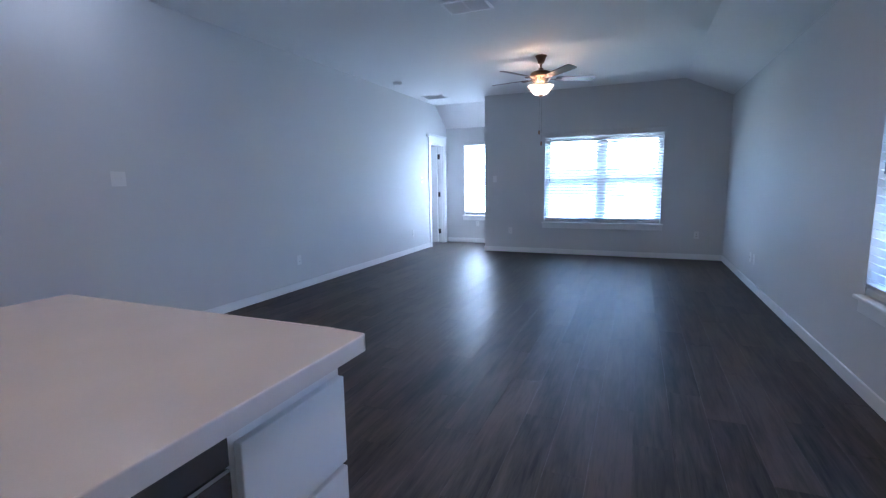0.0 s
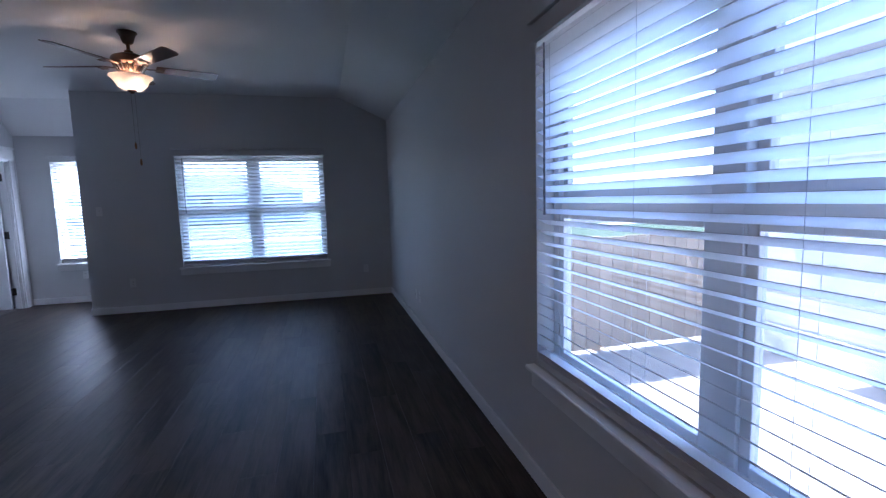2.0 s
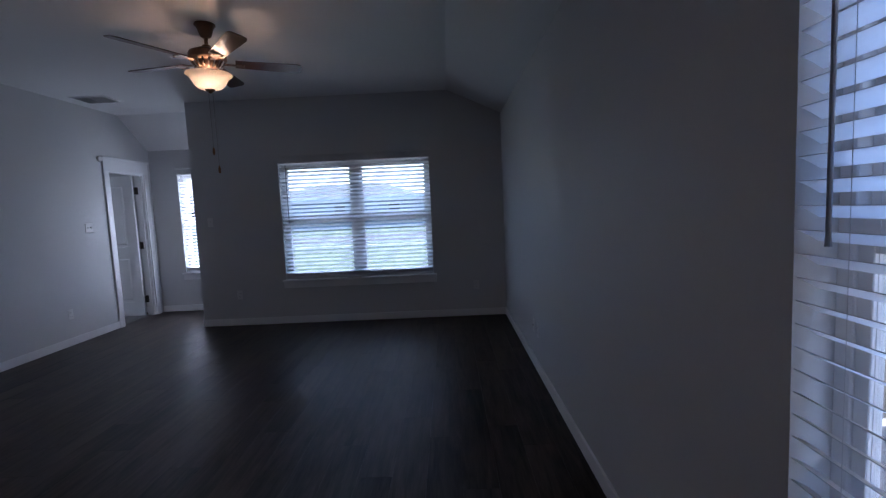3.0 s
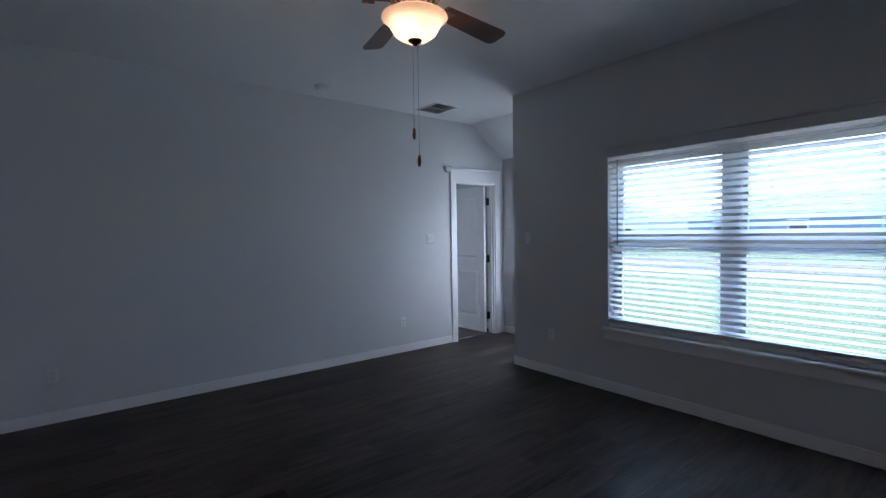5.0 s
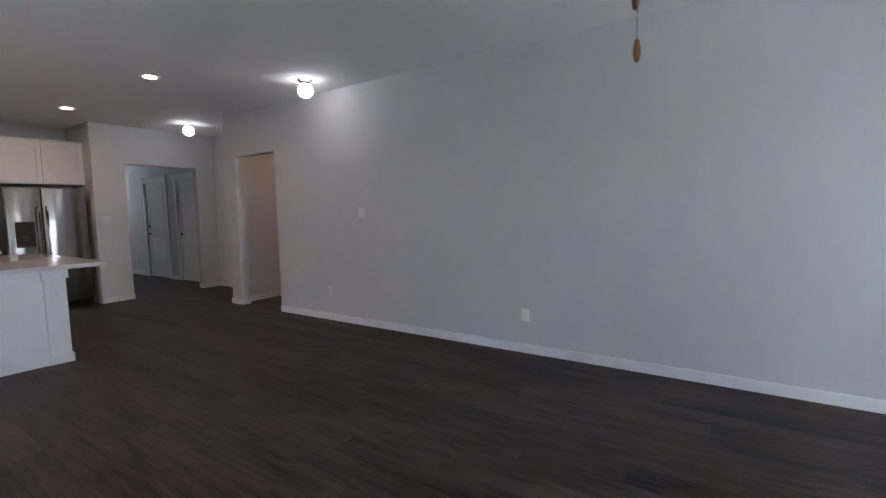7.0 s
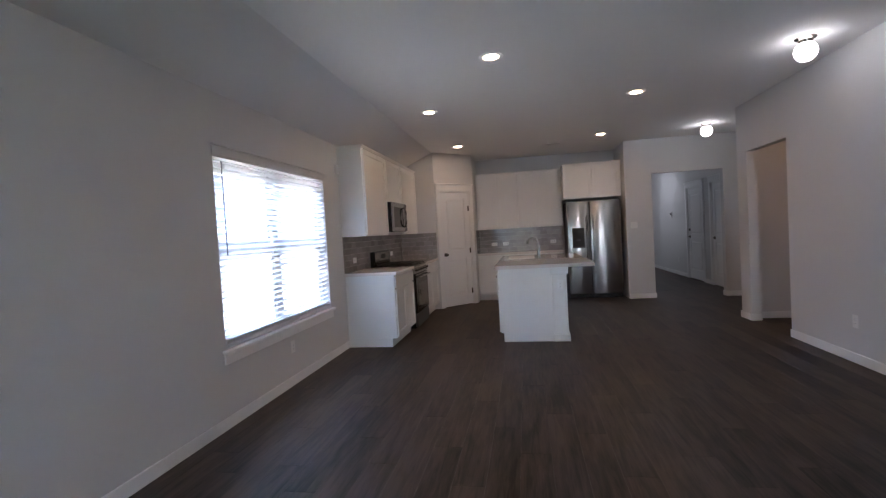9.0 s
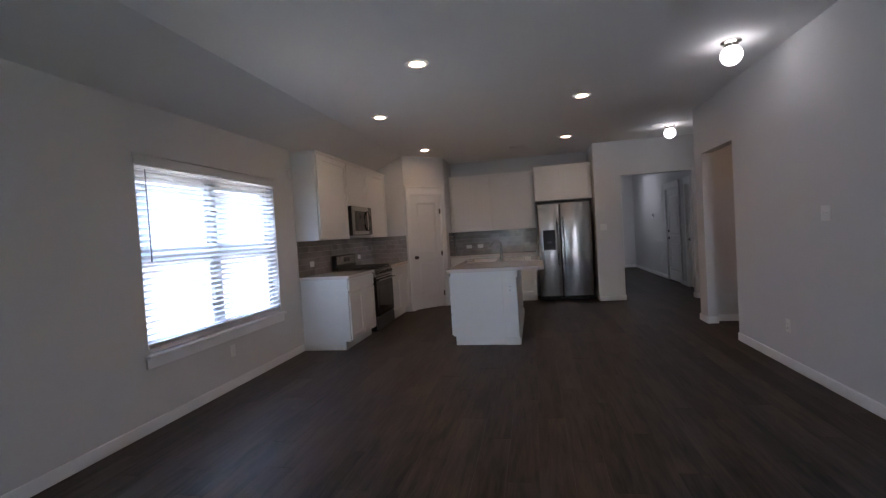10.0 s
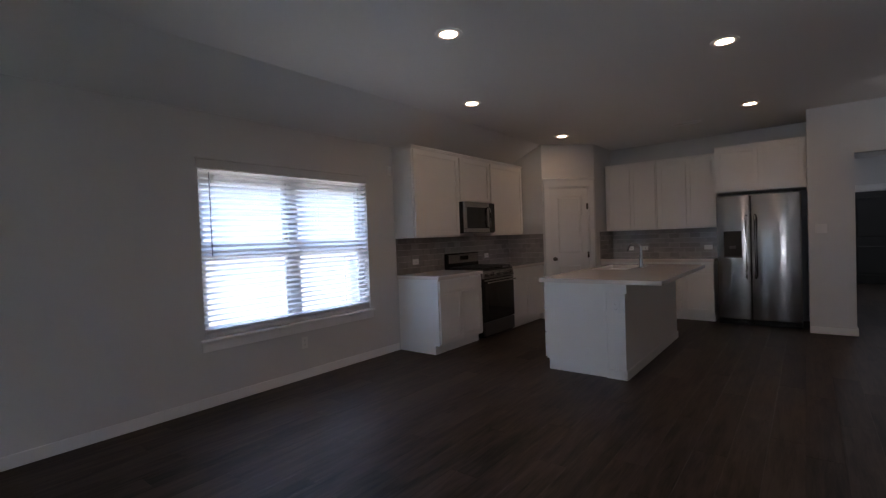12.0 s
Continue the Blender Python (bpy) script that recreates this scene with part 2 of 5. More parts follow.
def cyl(bm, p0, p1, r0, r1=None, seg=20):
    p0, p1 = Vector(p0), Vector(p1)
    d = p1 - p0
    m = Matrix.Translation((p0 + p1) / 2) @ d.to_track_quat("Z", "Y").to_matrix().to_4x4()
    bmesh.ops.create_cone(bm, cap_ends=True, segments=seg, radius1=r0, radius2=r0 if r1 is None else r1, depth=d.length, matrix=m)


def lathe(bm, prof, seg=32, at=(0, 0, 0), m=None):
    rings = []
    for r, z in prof:
        ring = []
        for i in range(seg):
            a = 2 * math.pi * i / seg
            p = Vector((r * math.cos(a), r * math.sin(a), z))
            p = m @ p if m else p
            ring.append(bm.verts.new(p + Vector(at)))
        rings.append(ring)
    for a, b in zip(rings, rings[1:]):
        for i in range(seg):
            bm.faces.new((a[i], a[(i + 1) % seg], b[(i + 1) % seg], b[i]))
    bmesh.ops.remove_doubles(bm, verts=bm.verts, dist=1e-5)


def tube(bm, pts, r, seg=10):
    pts = [Vector(p) for p in pts]
    rings = []
    for i, p in enumerate(pts):
        d = (pts[min(i + 1, len(pts) - 1)] - pts[max(i - 1, 0)]).normalized()
        q = d.to_track_quat("Z", "Y")
        rings.append([bm.verts.new(p + q @ Vector((r * math.cos(2 * math.pi * k / seg), r * math.sin(2 * math.pi * k / seg), 0))) for k in range(seg)])
    for a, b in zip(rings, rings[1:]):
        for i in range(seg):
            bm.faces.new((a[i], a[(i + 1) % seg], b[(i + 1) % seg], b[i]))
    bm.faces.new(rings[0][::-1])
    bm.faces.new(rings[-1])


def part(name, bm, material, parent=None, label="", smooth=False, shadow=True):
    bmesh.ops.recalc_face_normals(bm, faces=bm.faces)
    me = bpy.data.meshes.new(name)
    bm.to_mesh(me)
    bm.free()
    me.materials.append(material)
    if smooth:
        me.shade_smooth()
        me.set_sharp_from_angle(angle=radians(38))
    ob = new(name, me)
    ob.parent = parent
    ob.visible_shadow = shadow
    if label:
        tagged(ob, label)
    return ob


def boxpart(name, dims, material, parent=None, label="", bev=0.0, seg=1):
    bm = bmesh.new()
    cube(bm, *dims, bev=bev, seg=seg)
    return part(name, bm, material, parent, label, smooth=seg > 1)


def boxes(name, dimlist, material, parent=None, label="", bev=0.0):
    bm = bmesh.new()
    for d in dimlist:
        cube(bm, *d, bev=bev)
    return part(name, bm, material, parent, label)


def thing(name, m, label, category, group="", kind=""):
    ob = new(name)
    ob.empty_display_size = 0.1
    ob.matrix_basis = m
    return tagged(ob, label, category, group, kind)


def wall(name, axis, c0, c1, a0, a1, z0, z1, holes=(), material=None, label="painted drywall wall"):
    """A wall with holes through it. axis: the way it runs; c0..c1 its thickness; holes: (a0, a1, z0, z1)."""
    As = sorted({a0, a1, *[h[0] for h in holes], *[h[1] for h in holes]})
    Zs = sorted({z0, z1, *[h[2] for h in holes], *[h[3] for h in holes]})
    na, nz = len(As) - 1, len(Zs) - 1

    def solid(i, k):
        if not (0 <= i < na and 0 <= k < nz):
            return False
        a, z = (As[i] + As[i + 1]) / 2, (Zs[k] + Zs[k + 1]) / 2
        return not any(h[0] < a < h[1] and h[2] < z < h[3] for h in holes)

    bm = bmesh.new()

    def P(a, c, z):
        return bm.verts.new((a, c, z) if axis == "x" else (c, a, z))

    for i in range(na):
        for k in range(nz):
            if not solid(i, k):
                continue
            p, q, r, s = As[i], As[i + 1], Zs[k], Zs[k + 1]
            for c in (c0, c1):
                bm.faces.new([P(p, c, r), P(q, c, r), P(q, c, s), P(p, c, s)])
            if not solid(i - 1, k):
                bm.faces.new([P(p, c0, r), P(p, c1, r), P(p, c1, s), P(p, c0, s)])
            if not solid(i + 1, k):
                bm.faces.new([P(q, c0, r), P(q, c1, r), P(q, c1, s), P(q, c0, s)])
            if not solid(i, k - 1):
                bm.faces.new([P(p, c0, r), P(q, c0, r), P(q, c1, r), P(p, c1, r)])
            if not solid(i, k + 1):
                bm.faces.new([P(p, c0, s), P(q, c0, s), P(q, c1, s), P(p, c1, s)])
    bmesh.ops.remove_doubles(bm, verts=bm.verts, dist=1e-5)
    return tagged(part(name, bm, material or PAINT), label, "wall", kind="structure")


def facing(x, y, z, way):
    """Pose of a thing on a wall: local y points out of the wall, local x along it, z up."""
    return pose(x, y, z, 0, 0, {"+y": 0, "-y": 180, "+x": -90, "-x": 90}[way])


# ---- plan ----
RW, LW, FW, CZ = 1.52, -3.485, 7.335, 2.775
SX, SZ = 0.88, 2.48
AX, AY = -2.30, 8.40
BY, HY = -3.88, -3.0
HX, HFAR = -4.35, -9.3
T = 0.16
TOP = 2.95
R_WIN = (0.70, 2.557, 0.575, 2.005)
F_WIN = (-1.22, 0.63, 0.555, 1.995)
A_WIN = (-3.09, -2.42, 0.575, 2.02)
B_WIN = (-5.55, -4.62, 0.595, 1.985)
DOOR = (7.55, 8.24)

wall("wall_east", "y", RW, RW + T, BY - T, FW + T, -0.3, TOP, [R_WIN], label="light grey painted wall with a wide window")
wall("wall_north", "x", FW, FW + T, AX, RW, -0.3, TOP, [F_WIN], label="light grey painted wall with a wide window")
wall("wall_alcove_east", "y", AX, AX + T, FW + T, AY, -0.3, TOP, label="light grey painted side wall of the alcove")
wall("wall_alcove_north", "x", AY, AY + T, -6.9, AX + T, -0.3, TOP, [A_WIN, B_WIN], label="light grey painted wall with windows")
wall("wall_west", "y", LW - 0.12, LW, -1.16, AY, -0.02, TOP, [(DOOR[0], DOOR[1], -0.02, 2.03), (-0.9, 0.01, -0.02, 2.165)], label="long light grey painted wall with a doorway and a cased opening")
wall("wall_passage", "x", -1.16, -1.04, -5.6, LW - 0.12, -0.02, TOP, label="painted wall of the side passage")
wall("wall_passage_near", "x", 0.05, 0.17, -5.6, LW - 0.12, -0.02, TOP, label="painted wall of the side passage")
wall("wall_passage_end", "y", -5.72, -5.6, -1.16, 0.17, -0.02, TOP, label="painted wall ending the side passage")
wall("wall_hall_west", "y", HX - 0.12, HX, HFAR, -1.16, -0.02, TOP, [(-5.85, -4.93, -0.02, 2.05), (-4.45, -3.62, -0.02, 2.05)], label="painted hall wall with two doors")
wall("wall_hall_front", "x", HY - 0.12, HY, HX, -2.44, -0.02, TOP, [(-4.02, -2.88, -0.02, 2.18)], label="painted wall with the hall opening")
wall("wall_hall_east", "y", -2.88, -2.76, HFAR, HY - 0.12, -0.02, TOP, label="painted hall wall")
wall("wall_hall_end", "x", HFAR - 0.12, HFAR, -4.72, -2.08, -0.02, TOP, [(-3.93, -3.13, -0.02, 2.05)], label="painted wall at the end of the hall")
wall("wall_fridge_side", "y", -2.53, -2.44, BY, HY - 0.12, -0.02, TOP, label="painted wall beside the refrigerator")
wall("wall_south", "x", BY - T, BY, -2.76, RW, -0.3, TOP, label="painted kitchen wall above the cabinets")
wall("wall_pantry_north", "x", -2.55, -2.45, 0.868, RW, -0.02, TOP, label="painted pantry wall")
wall("wall_pantry_west", "y", 0.25, 0.35, BY, -3.068, -0.02, TOP, label="painted pantry wall")
# diagonal pantry wall, in its own frame: local x along the wall, local y out into the kitchen
PD = pose(0.868, -2.45, 0, 0, 0, 225)
L_DIAG = math.hypot(0.618, 0.618)
PW0, PW1 = 0.098, 0.776
w = wall("wall_pantry_diagonal", "x", 0.0, 0.1, 0.0, L_DIAG, -0.02, TOP, [(PW0, PW1, -0.02, 2.10)], label="painted diagonal pantry wall with a door")
w.matrix_basis = PD
# bedroom behind the doorway, a dark room at the end of the hall
wall("wall_bedroom_south", "x", 4.6, 4.72, -6.9, LW - 0.12, -0.02, TOP, label="painted bedroom wall")
wall("wall_bedroom_west", "y", -6.9, -6.78, 4.6, AY, -0.02, TOP, label="painted bedroom wall")
wall("wall_far_room", "x", -11.6, -11.48, -4.6, -2.2, -0.02, TOP, label="painted wall of the dark far room")
wall("wall_far_room_west", "y", -4.72, -4.6, -11.6, HFAR - 0.12, -0.02, TOP, label="painted wall of the dark far room")
wall("wall_far_room_east", "y", -2.2, -2.08, -11.6, HFAR - 0.12, -0.02, TOP, label="painted wall of the dark far room")


def ceiling(name, quads, label):
    """Ceiling slabs: each quad's underside given, 0.15 thick."""
    bm = bmesh.new()
    for q in quads:
        lo = [bm.verts.new(p) for p in q]
        hi = [bm.verts.new((p[0], p[1], p[2] + 0.15)) for p in q]
        bm.faces.new(lo)
        bm.faces.new(hi)
        for i in range(4):
            bm.faces.new((lo[i], lo[(i + 1) % 4], hi[(i + 1) % 4], hi[i]))
    tagged(part(name, bm, CEILING), label, "ceiling", kind="structure")


k = (SZ - CZ) / (RW - SX)
XE = RW + T
ceiling("ceiling", [
    [(-4.5, BY - T, CZ), (SX, BY - T, CZ), (SX, FW + T - 0.002, CZ), (-4.5, FW + T - 0.002, CZ)],
    [(SX, BY - T, CZ), (XE, BY - T, CZ + k * (XE - SX)), (XE, FW + T - 0.002, CZ + k * (XE - SX)), (SX, FW + T - 0.002, CZ)],
], "white textured ceiling sloping down along the window wall")
ka = (2.375 - CZ) / (AY - 7.83)
ceiling("ceiling_alcove", [
    [(LW - 0.12, FW + T, CZ), (AX + T, FW + T, CZ), (AX + T, 7.83, CZ), (LW - 0.12, 7.83, CZ)],
    [(LW - 0.12, 7.83, CZ), (AX + T, 7.83, CZ), (AX + T, AY + T, CZ + ka * (AY + T - 7.83)), (LW - 0.12, AY + T, CZ + ka * (AY + T - 7.83))],
], "white textured ceiling sloping down to the alcove window")
ceiling("ceiling_hall", [[(-6.0, HFAR - 2.5, CZ), (-2.0, HFAR - 2.5, CZ), (-2.0, BY - T - 0.002, CZ), (-6.0, BY - T - 0.002, CZ)], [(-6.0, BY - T, CZ), (-4.502, BY - T, CZ), (-4.502, 0.3, CZ), (-6.0, 0.3, CZ)]], "white hall ceiling")
ceiling("ceiling_bedroom", [[(-7.1, 4.4, 2.74), (LW - 0.125, 4.4, 2.74), (LW - 0.125, AY + T, 2.74), (-7.1, AY + T, 2.74)]], "white bedroom ceiling")


# ---- baseboards ----
def base_run(x0, y0, x1, y1, side):
    """A baseboard along a wall from one point to another; side: the way into the room."""
    h, th = 0.09, 0.015
    bm = bmesh.new()
    if x0 == x1:
        s = th if side[0] == "+" else -th
        cube(bm, x0, x0 + s, y0, y1, 0.004, h, bev=0.0025)
    else:
        s = th if side[0] == "+" else -th
        cube(bm, x0, x1, y0, y0 + s, 0.004, h, bev=0.0025)
    tagged(part("baseboard", bm, TRIM), "white painted wooden baseboard along the wall", "baseboard", kind="structure")


base_run(RW, 0.262, RW, FW - 0.014, "-x")
base_run(AX, FW, RW, FW, "-y")
base_run(AX, FW + 0.002, AX, AY, "-x")
base_run(LW + 0.014, AY, AX - 0.014, AY, "-y")
base_run(LW, 0.01, LW, DOOR[0] - 0.087, "+x")
base_run(LW, -1.16, LW, -0.9, "+x")
base_run(LW - 0.12, -0.9, LW, -0.9, "+y")
base_run(-5.6, -1.04, LW - 0.122, -1.04, "+y")
base_run(LW - 0.12, -1.16, LW + 0.014, -1.16, "-y")
base_run(-2.88, HY, -2.44, HY, "+y")
base_run(-2.88, HY - 0.12, -2.88, HY, "-x")
base_run(HX + 0.014, HY, -4.02, HY, "+y")
base_run(-4.02, HY - 0.12, -4.02, HY, "+x")
base_run(HX, HY + 0.014, HX, -1.16, "+x")
base_run(HX, HFAR, HX, -5.95, "+x")
base_run(HX, -4.84, HX, -4.54, "+x")
base_run(HX, -3.53, HX, HY - 0.12, "+x")
base_run(HX + 0.014, HFAR, -4.018, HFAR, "+y")
base_run(-2.88, HFAR, -2.88, HY - 0.12, "-x")
base_run(-6.78, AY, LW - 0.12, AY, "-y")


# ---- windows and blinds ----
def window(name, m, w, h, units, label):
    """A vinyl window in its opening: local x along the wall, local y into the room, origin at the opening's lower corner on the inner face."""
    win = thing(name, m, label, "window", kind="structure")
    y0, y1 = -0.15, -0.085
    fr = 0.042
    boxes("window_frame", [(0, fr, y0, y1, 0, h), (w - fr, w, y0, y1, 0, h), (fr, w - fr, y0, y1, 0, fr), (fr, w - fr, y0, y1, h - fr, h)], VINYL, win, bev=0.003)
    bounds = [fr + (w - 2 * fr) * i / units for i in range(units + 1)]
    for i in range(1, units):
        boxpart("mullion", (bounds[i] - 0.05, bounds[i] + 0.05, y0, y1 + 0.004, fr, h - fr), VINYL, win, bev=0.003)
    mid = h * 0.515
    for i in range(units):
        a = bounds[i] + (0.05 if i else 0)
        b = bounds[i + 1] - (0.05 if i < units - 1 else 0)
        boxpart("meeting_rail", (a, b, y0 + 0.01, y1 + 0.006, mid - 0.026, mid + 0.026), VINYL, win, bev=0.003)
        s = 0.034
        for z0, z1, dy in ((fr, mid - 0.026, 0.0), (mid + 0.026, h - fr, -0.02)):
            boxes("sash", [(a, a + s, y0 + 0.03 + dy, y1 - 0.006 + dy, z0, z1), (b - s, b, y0 + 0.03 + dy, y1 - 0.006 + dy, z0, z1), (a + s, b - s, y0 + 0.03 + dy, y1 - 0.006 + dy, z0, z0 + s), (a + s, b - s, y0 + 0.03 + dy, y1 - 0.006 + dy, z1 - s, z1)], VINYL, win, bev=0.002)
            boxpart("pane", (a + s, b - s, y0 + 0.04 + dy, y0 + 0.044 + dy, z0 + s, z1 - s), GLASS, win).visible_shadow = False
    # trim round the opening on the room side
    bm = bmesh.new()
    cube(bm, -0.038, w + 0.038, -0.085, 0.045, -0.024, -0.001, bev=0.005)
    part("window_sill", bm, TRIM, win, "white painted sill board")
    boxpart("apron", (-0.03, w + 0.03, 0.0, 0.016, -0.105, -0.024), TRIM, win, bev=0.003)
    bm = bmesh.new()
    cube(bm, -0.012, w + 0.012, 0.0, 0.014, h, h + 0.075, bev=0.002)
    cube(bm, -0.022, w + 0.022, 0.0, 0.032, h + 0.075, h + 0.09, bev=0.003)
    part("head_trim", bm, PAINT, win, "wall-coloured head trim")
    return win


def blind(m, w, h, tilt, label, wand_x=0.09, slots=(), pitch=0.0475):
    b = thing("window_blind", m @ pose(0, 0.018, 0), label, "blind", "white window blinds")
    boxpart("headrail", (0.006, w - 0.006, -0.07, -0.024, h - 0.022, h - 0.003), SLAT, b, bev=0.003)
    boxpart("valance", (0.003, w - 0.003, -0.0235, -0.020, h - 0.026, h - 0.002), SLAT, b, bev=0.002)
    zb = 0.026
    boxpart("bottom_rail", (0.008, w - 0.008, -0.066, -0.018, zb - 0.02, zb + 0.02), SLATSHADE, b, bev=0.006)
    n = int((h - 0.046 - zb - 0.066) / pitch) + 1
    bm = bmesh.new()
    cuts = [0.004, *[c for s in slots for c in (s - 0.006, s + 0.006)], w - 0.004]
    prof = [(-0.025, 0.0, 0), (-0.012, 0.0011, 0), (0, 0.0015, 0), (0.012, 0.0011, 0), (0.025, 0.0, 0)]
    for xa, xb in zip(cuts[::2], cuts[1::2]):
        up = [[bm.verts.new((x, y, z + 0.0009)) for y, z, _ in prof] for x in (xa, xb)]
        dn = [[bm.verts.new((x, y, z - 0.0009)) for y, z, _ in prof] for x in (xa, xb)]
        for i in range(4):
            bm.faces.new((up[0][i], up[1][i], up[1][i + 1], up[0][i + 1]))
            bm.faces.new((dn[0][i], dn[0][i + 1], dn[1][i + 1], dn[1][i]))
        for i in (0, 4):
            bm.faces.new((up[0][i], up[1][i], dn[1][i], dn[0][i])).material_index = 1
        for e in (0, 1):
            bm.faces.new(up[e] + dn[e][::-1])
    bmesh.ops.transform(bm, matrix=Matrix.Rotation(radians(tilt), 4, "X"), verts=bm.verts)
    first = part("slat", bm, SLAT, b)
    first.data.materials.append(SLATSHADE)
    first.location = (0, -0.042, zb + 0.066)
    for i in range(1, n):
        o = first.copy()
        scene.collection.objects.link(o)
        o.location = (0, -0.042, zb + 0.066 + i * pitch)
        o.rotation_euler = (radians(random.uniform(-0.7, 0.7)), 0, 0)
    # a few slats gathered on the bottom rail
    for i in range(6):
        boxpart("stacked_slat", (0.01, w - 0.01, -0.067, -0.017, zb + 0.022 + i * 0.0042, zb + 0.0248 + i * 0.0042), SLATSHADE, b)
    xs = [0.16, w - 0.16] if w < 1.2 else [0.13, w * 0.36, w * 0.64, w - 0.13]
    for x in xs:
        for y in (-0.068, -0.016):
            bm = bmesh.new()
            cyl(bm, (x, y, zb + 0.01), (x, y, h - 0.045), 0.0007, seg=5)
            part("ladder_cord", bm, CORD, b)
    if wand_x:
        bm = bmesh.new()
        cyl(bm, (wand_x, -0.012, h * 0.50), (wand_x, -0.012, h - 0.03), 0.0045, seg=8)
        cyl(bm, (wand_x, -0.012, h * 0.50 - 0.02), (wand_x, -0.012, h * 0.50), 0.0062, 0.0045, seg=8)
        part("tilt_wand", bm, WAND, b, "clear tilt wand")
    return b


TILT, TILT_N = 29, 33
M_E = facing(RW, R_WIN[0], R_WIN[2], "-x")
window("window_1", M_E, R_WIN[1] - R_WIN[0], R_WIN[3] - R_WIN[2], 2, "wide white vinyl twin window in the side wall")
blind(M_E, R_WIN[1] - R_WIN[0], R_WIN[3] - R_WIN[2], TILT, "white slatted blind lowered with slats tilted open", wand_x=R_WIN[1] - R_WIN[0] - 0.09)
M_N = facing(F_WIN[1], FW, F_WIN[2], "-y")
window("window_2", M_N, F_WIN[1] - F_WIN[0], F_WIN[3] - F_WIN[2], 2, "wide white vinyl twin window in the end wall")
blind(M_N, F_WIN[1] - F_WIN[0], F_WIN[3] - F_WIN[2], TILT_N, "white slatted blind lowered over the garden window", wand_x=F_WIN[1] - F_WIN[0] - 0.09)
M_A = facing(A_WIN[1], AY, A_WIN[2], "-y")
window("window_3", M_A, A_WIN[1] - A_WIN[0], A_WIN[3] - A_WIN[2], 1, "narrow white vinyl window in the alcove")
blind(M_A, A_WIN[1] - A_WIN[0], A_WIN[3] - A_WIN[2], 24, "narrow white slatted blind in the alcove", wand_x=0, slots=(0.17, 0.50))
M_B = facing(B_WIN[1], AY, B_WIN[2], "-y")
window("window_4", M_B, B_WIN[1] - B_WIN[0], B_WIN[3] - B_WIN[2], 1, "white vinyl window in the bedroom")
blind(M_B, B_WIN[1] - B_WIN[0], B_WIN[3] - B_WIN[2], 4, "white slatted blind in the bedroom", wand_x=0)


# ---- doors ----
def panel_leaf(name, w, h, parent, th=0.035):
    """A two-panel moulded door leaf: local x 0..w, y 0..th, with sunk panels on both faces."""
    bm = bmesh.new()
    st, zs = 0.105, (0.20, 0.86, 1.0, h - 0.115)
    cube(bm, 0, st, 0, th, 0, h)
    cube(bm, w - st, w, 0, th, 0, h)
    for a, b in ((0, zs[0]), (zs[1], zs[2]), (zs[3], h)):
        cube(bm, st, w - st, 0, th, a, b)
    for a, b in ((zs[0], zs[1]), (zs[2], zs[3])):
        cube(bm, st, w - st, 0.012, th - 0.012, a, b)
        for y, s in ((0.012, -1), (th - 0.012, 1)):
            lo = [bm.verts.new(p) for p in ((st + 0.03, y, a + 0.03), (w - st - 0.03, y, a + 0.03), (w - st - 0.03, y, b - 0.03), (st + 0.03, y, b - 0.03))]
            hi = [bm.verts.new(p) for p in ((st + 0.048, y + s * 0.009, a + 0.048), (w - st - 0.048, y + s * 0.009, a + 0.048), (w - st - 0.048, y + s * 0.009, b - 0.048), (st + 0.048, y + s * 0.009, b - 0.048))]
            bm.faces.new(hi)
            for i in range(4):
                bm.faces.new((lo[i], lo[(i + 1) % 4], hi[(i + 1) % 4], hi[i]))
    return part(name, bm, DOORP, parent)


def knob(parent, x, y, z, s, material=NICKEL, lever=0):
    """A door knob standing out along local y (s = 1 or -1); lever: a lever's length along x instead."""
    q = Matrix.Rotation(radians(-90 * s), 4, "X")
    bm = bmesh.new()
    lathe(bm, [(0.0, 0), (0.032, 0), (0.032, 0.005), (0.027, 0.01), (0.012, 0.013), (0.011, 0.03)] + ([(0.0, 0.03)] if lever else [(0.02, 0.036), (0.028, 0.046), (0.026, 0.058), (0.014, 0.066), (0.0, 0.067)]), 20, (x, y, z), q)
    if lever:
        cube(bm, x - 0.01, x + lever, y + s * 0.03, y + s * 0.045, z - 0.009, z + 0.009, bev=0.004)
    return part("door_handle", bm, material, parent, "metal door handle", smooth=True)


def hinge(parent, x, y, z, s=1):
    bm = bmesh.new()
    cyl(bm, (x, y, z - 0.05), (x, y, z + 0.05), 0.007, seg=10)
    cube(bm, x - 0.018, x + 0.018, y - 0.003, y + 0.003, z - 0.045, z + 0.045, bev=0.001)
    part("hinge", bm, HINGE, parent, "dark metal hinge")


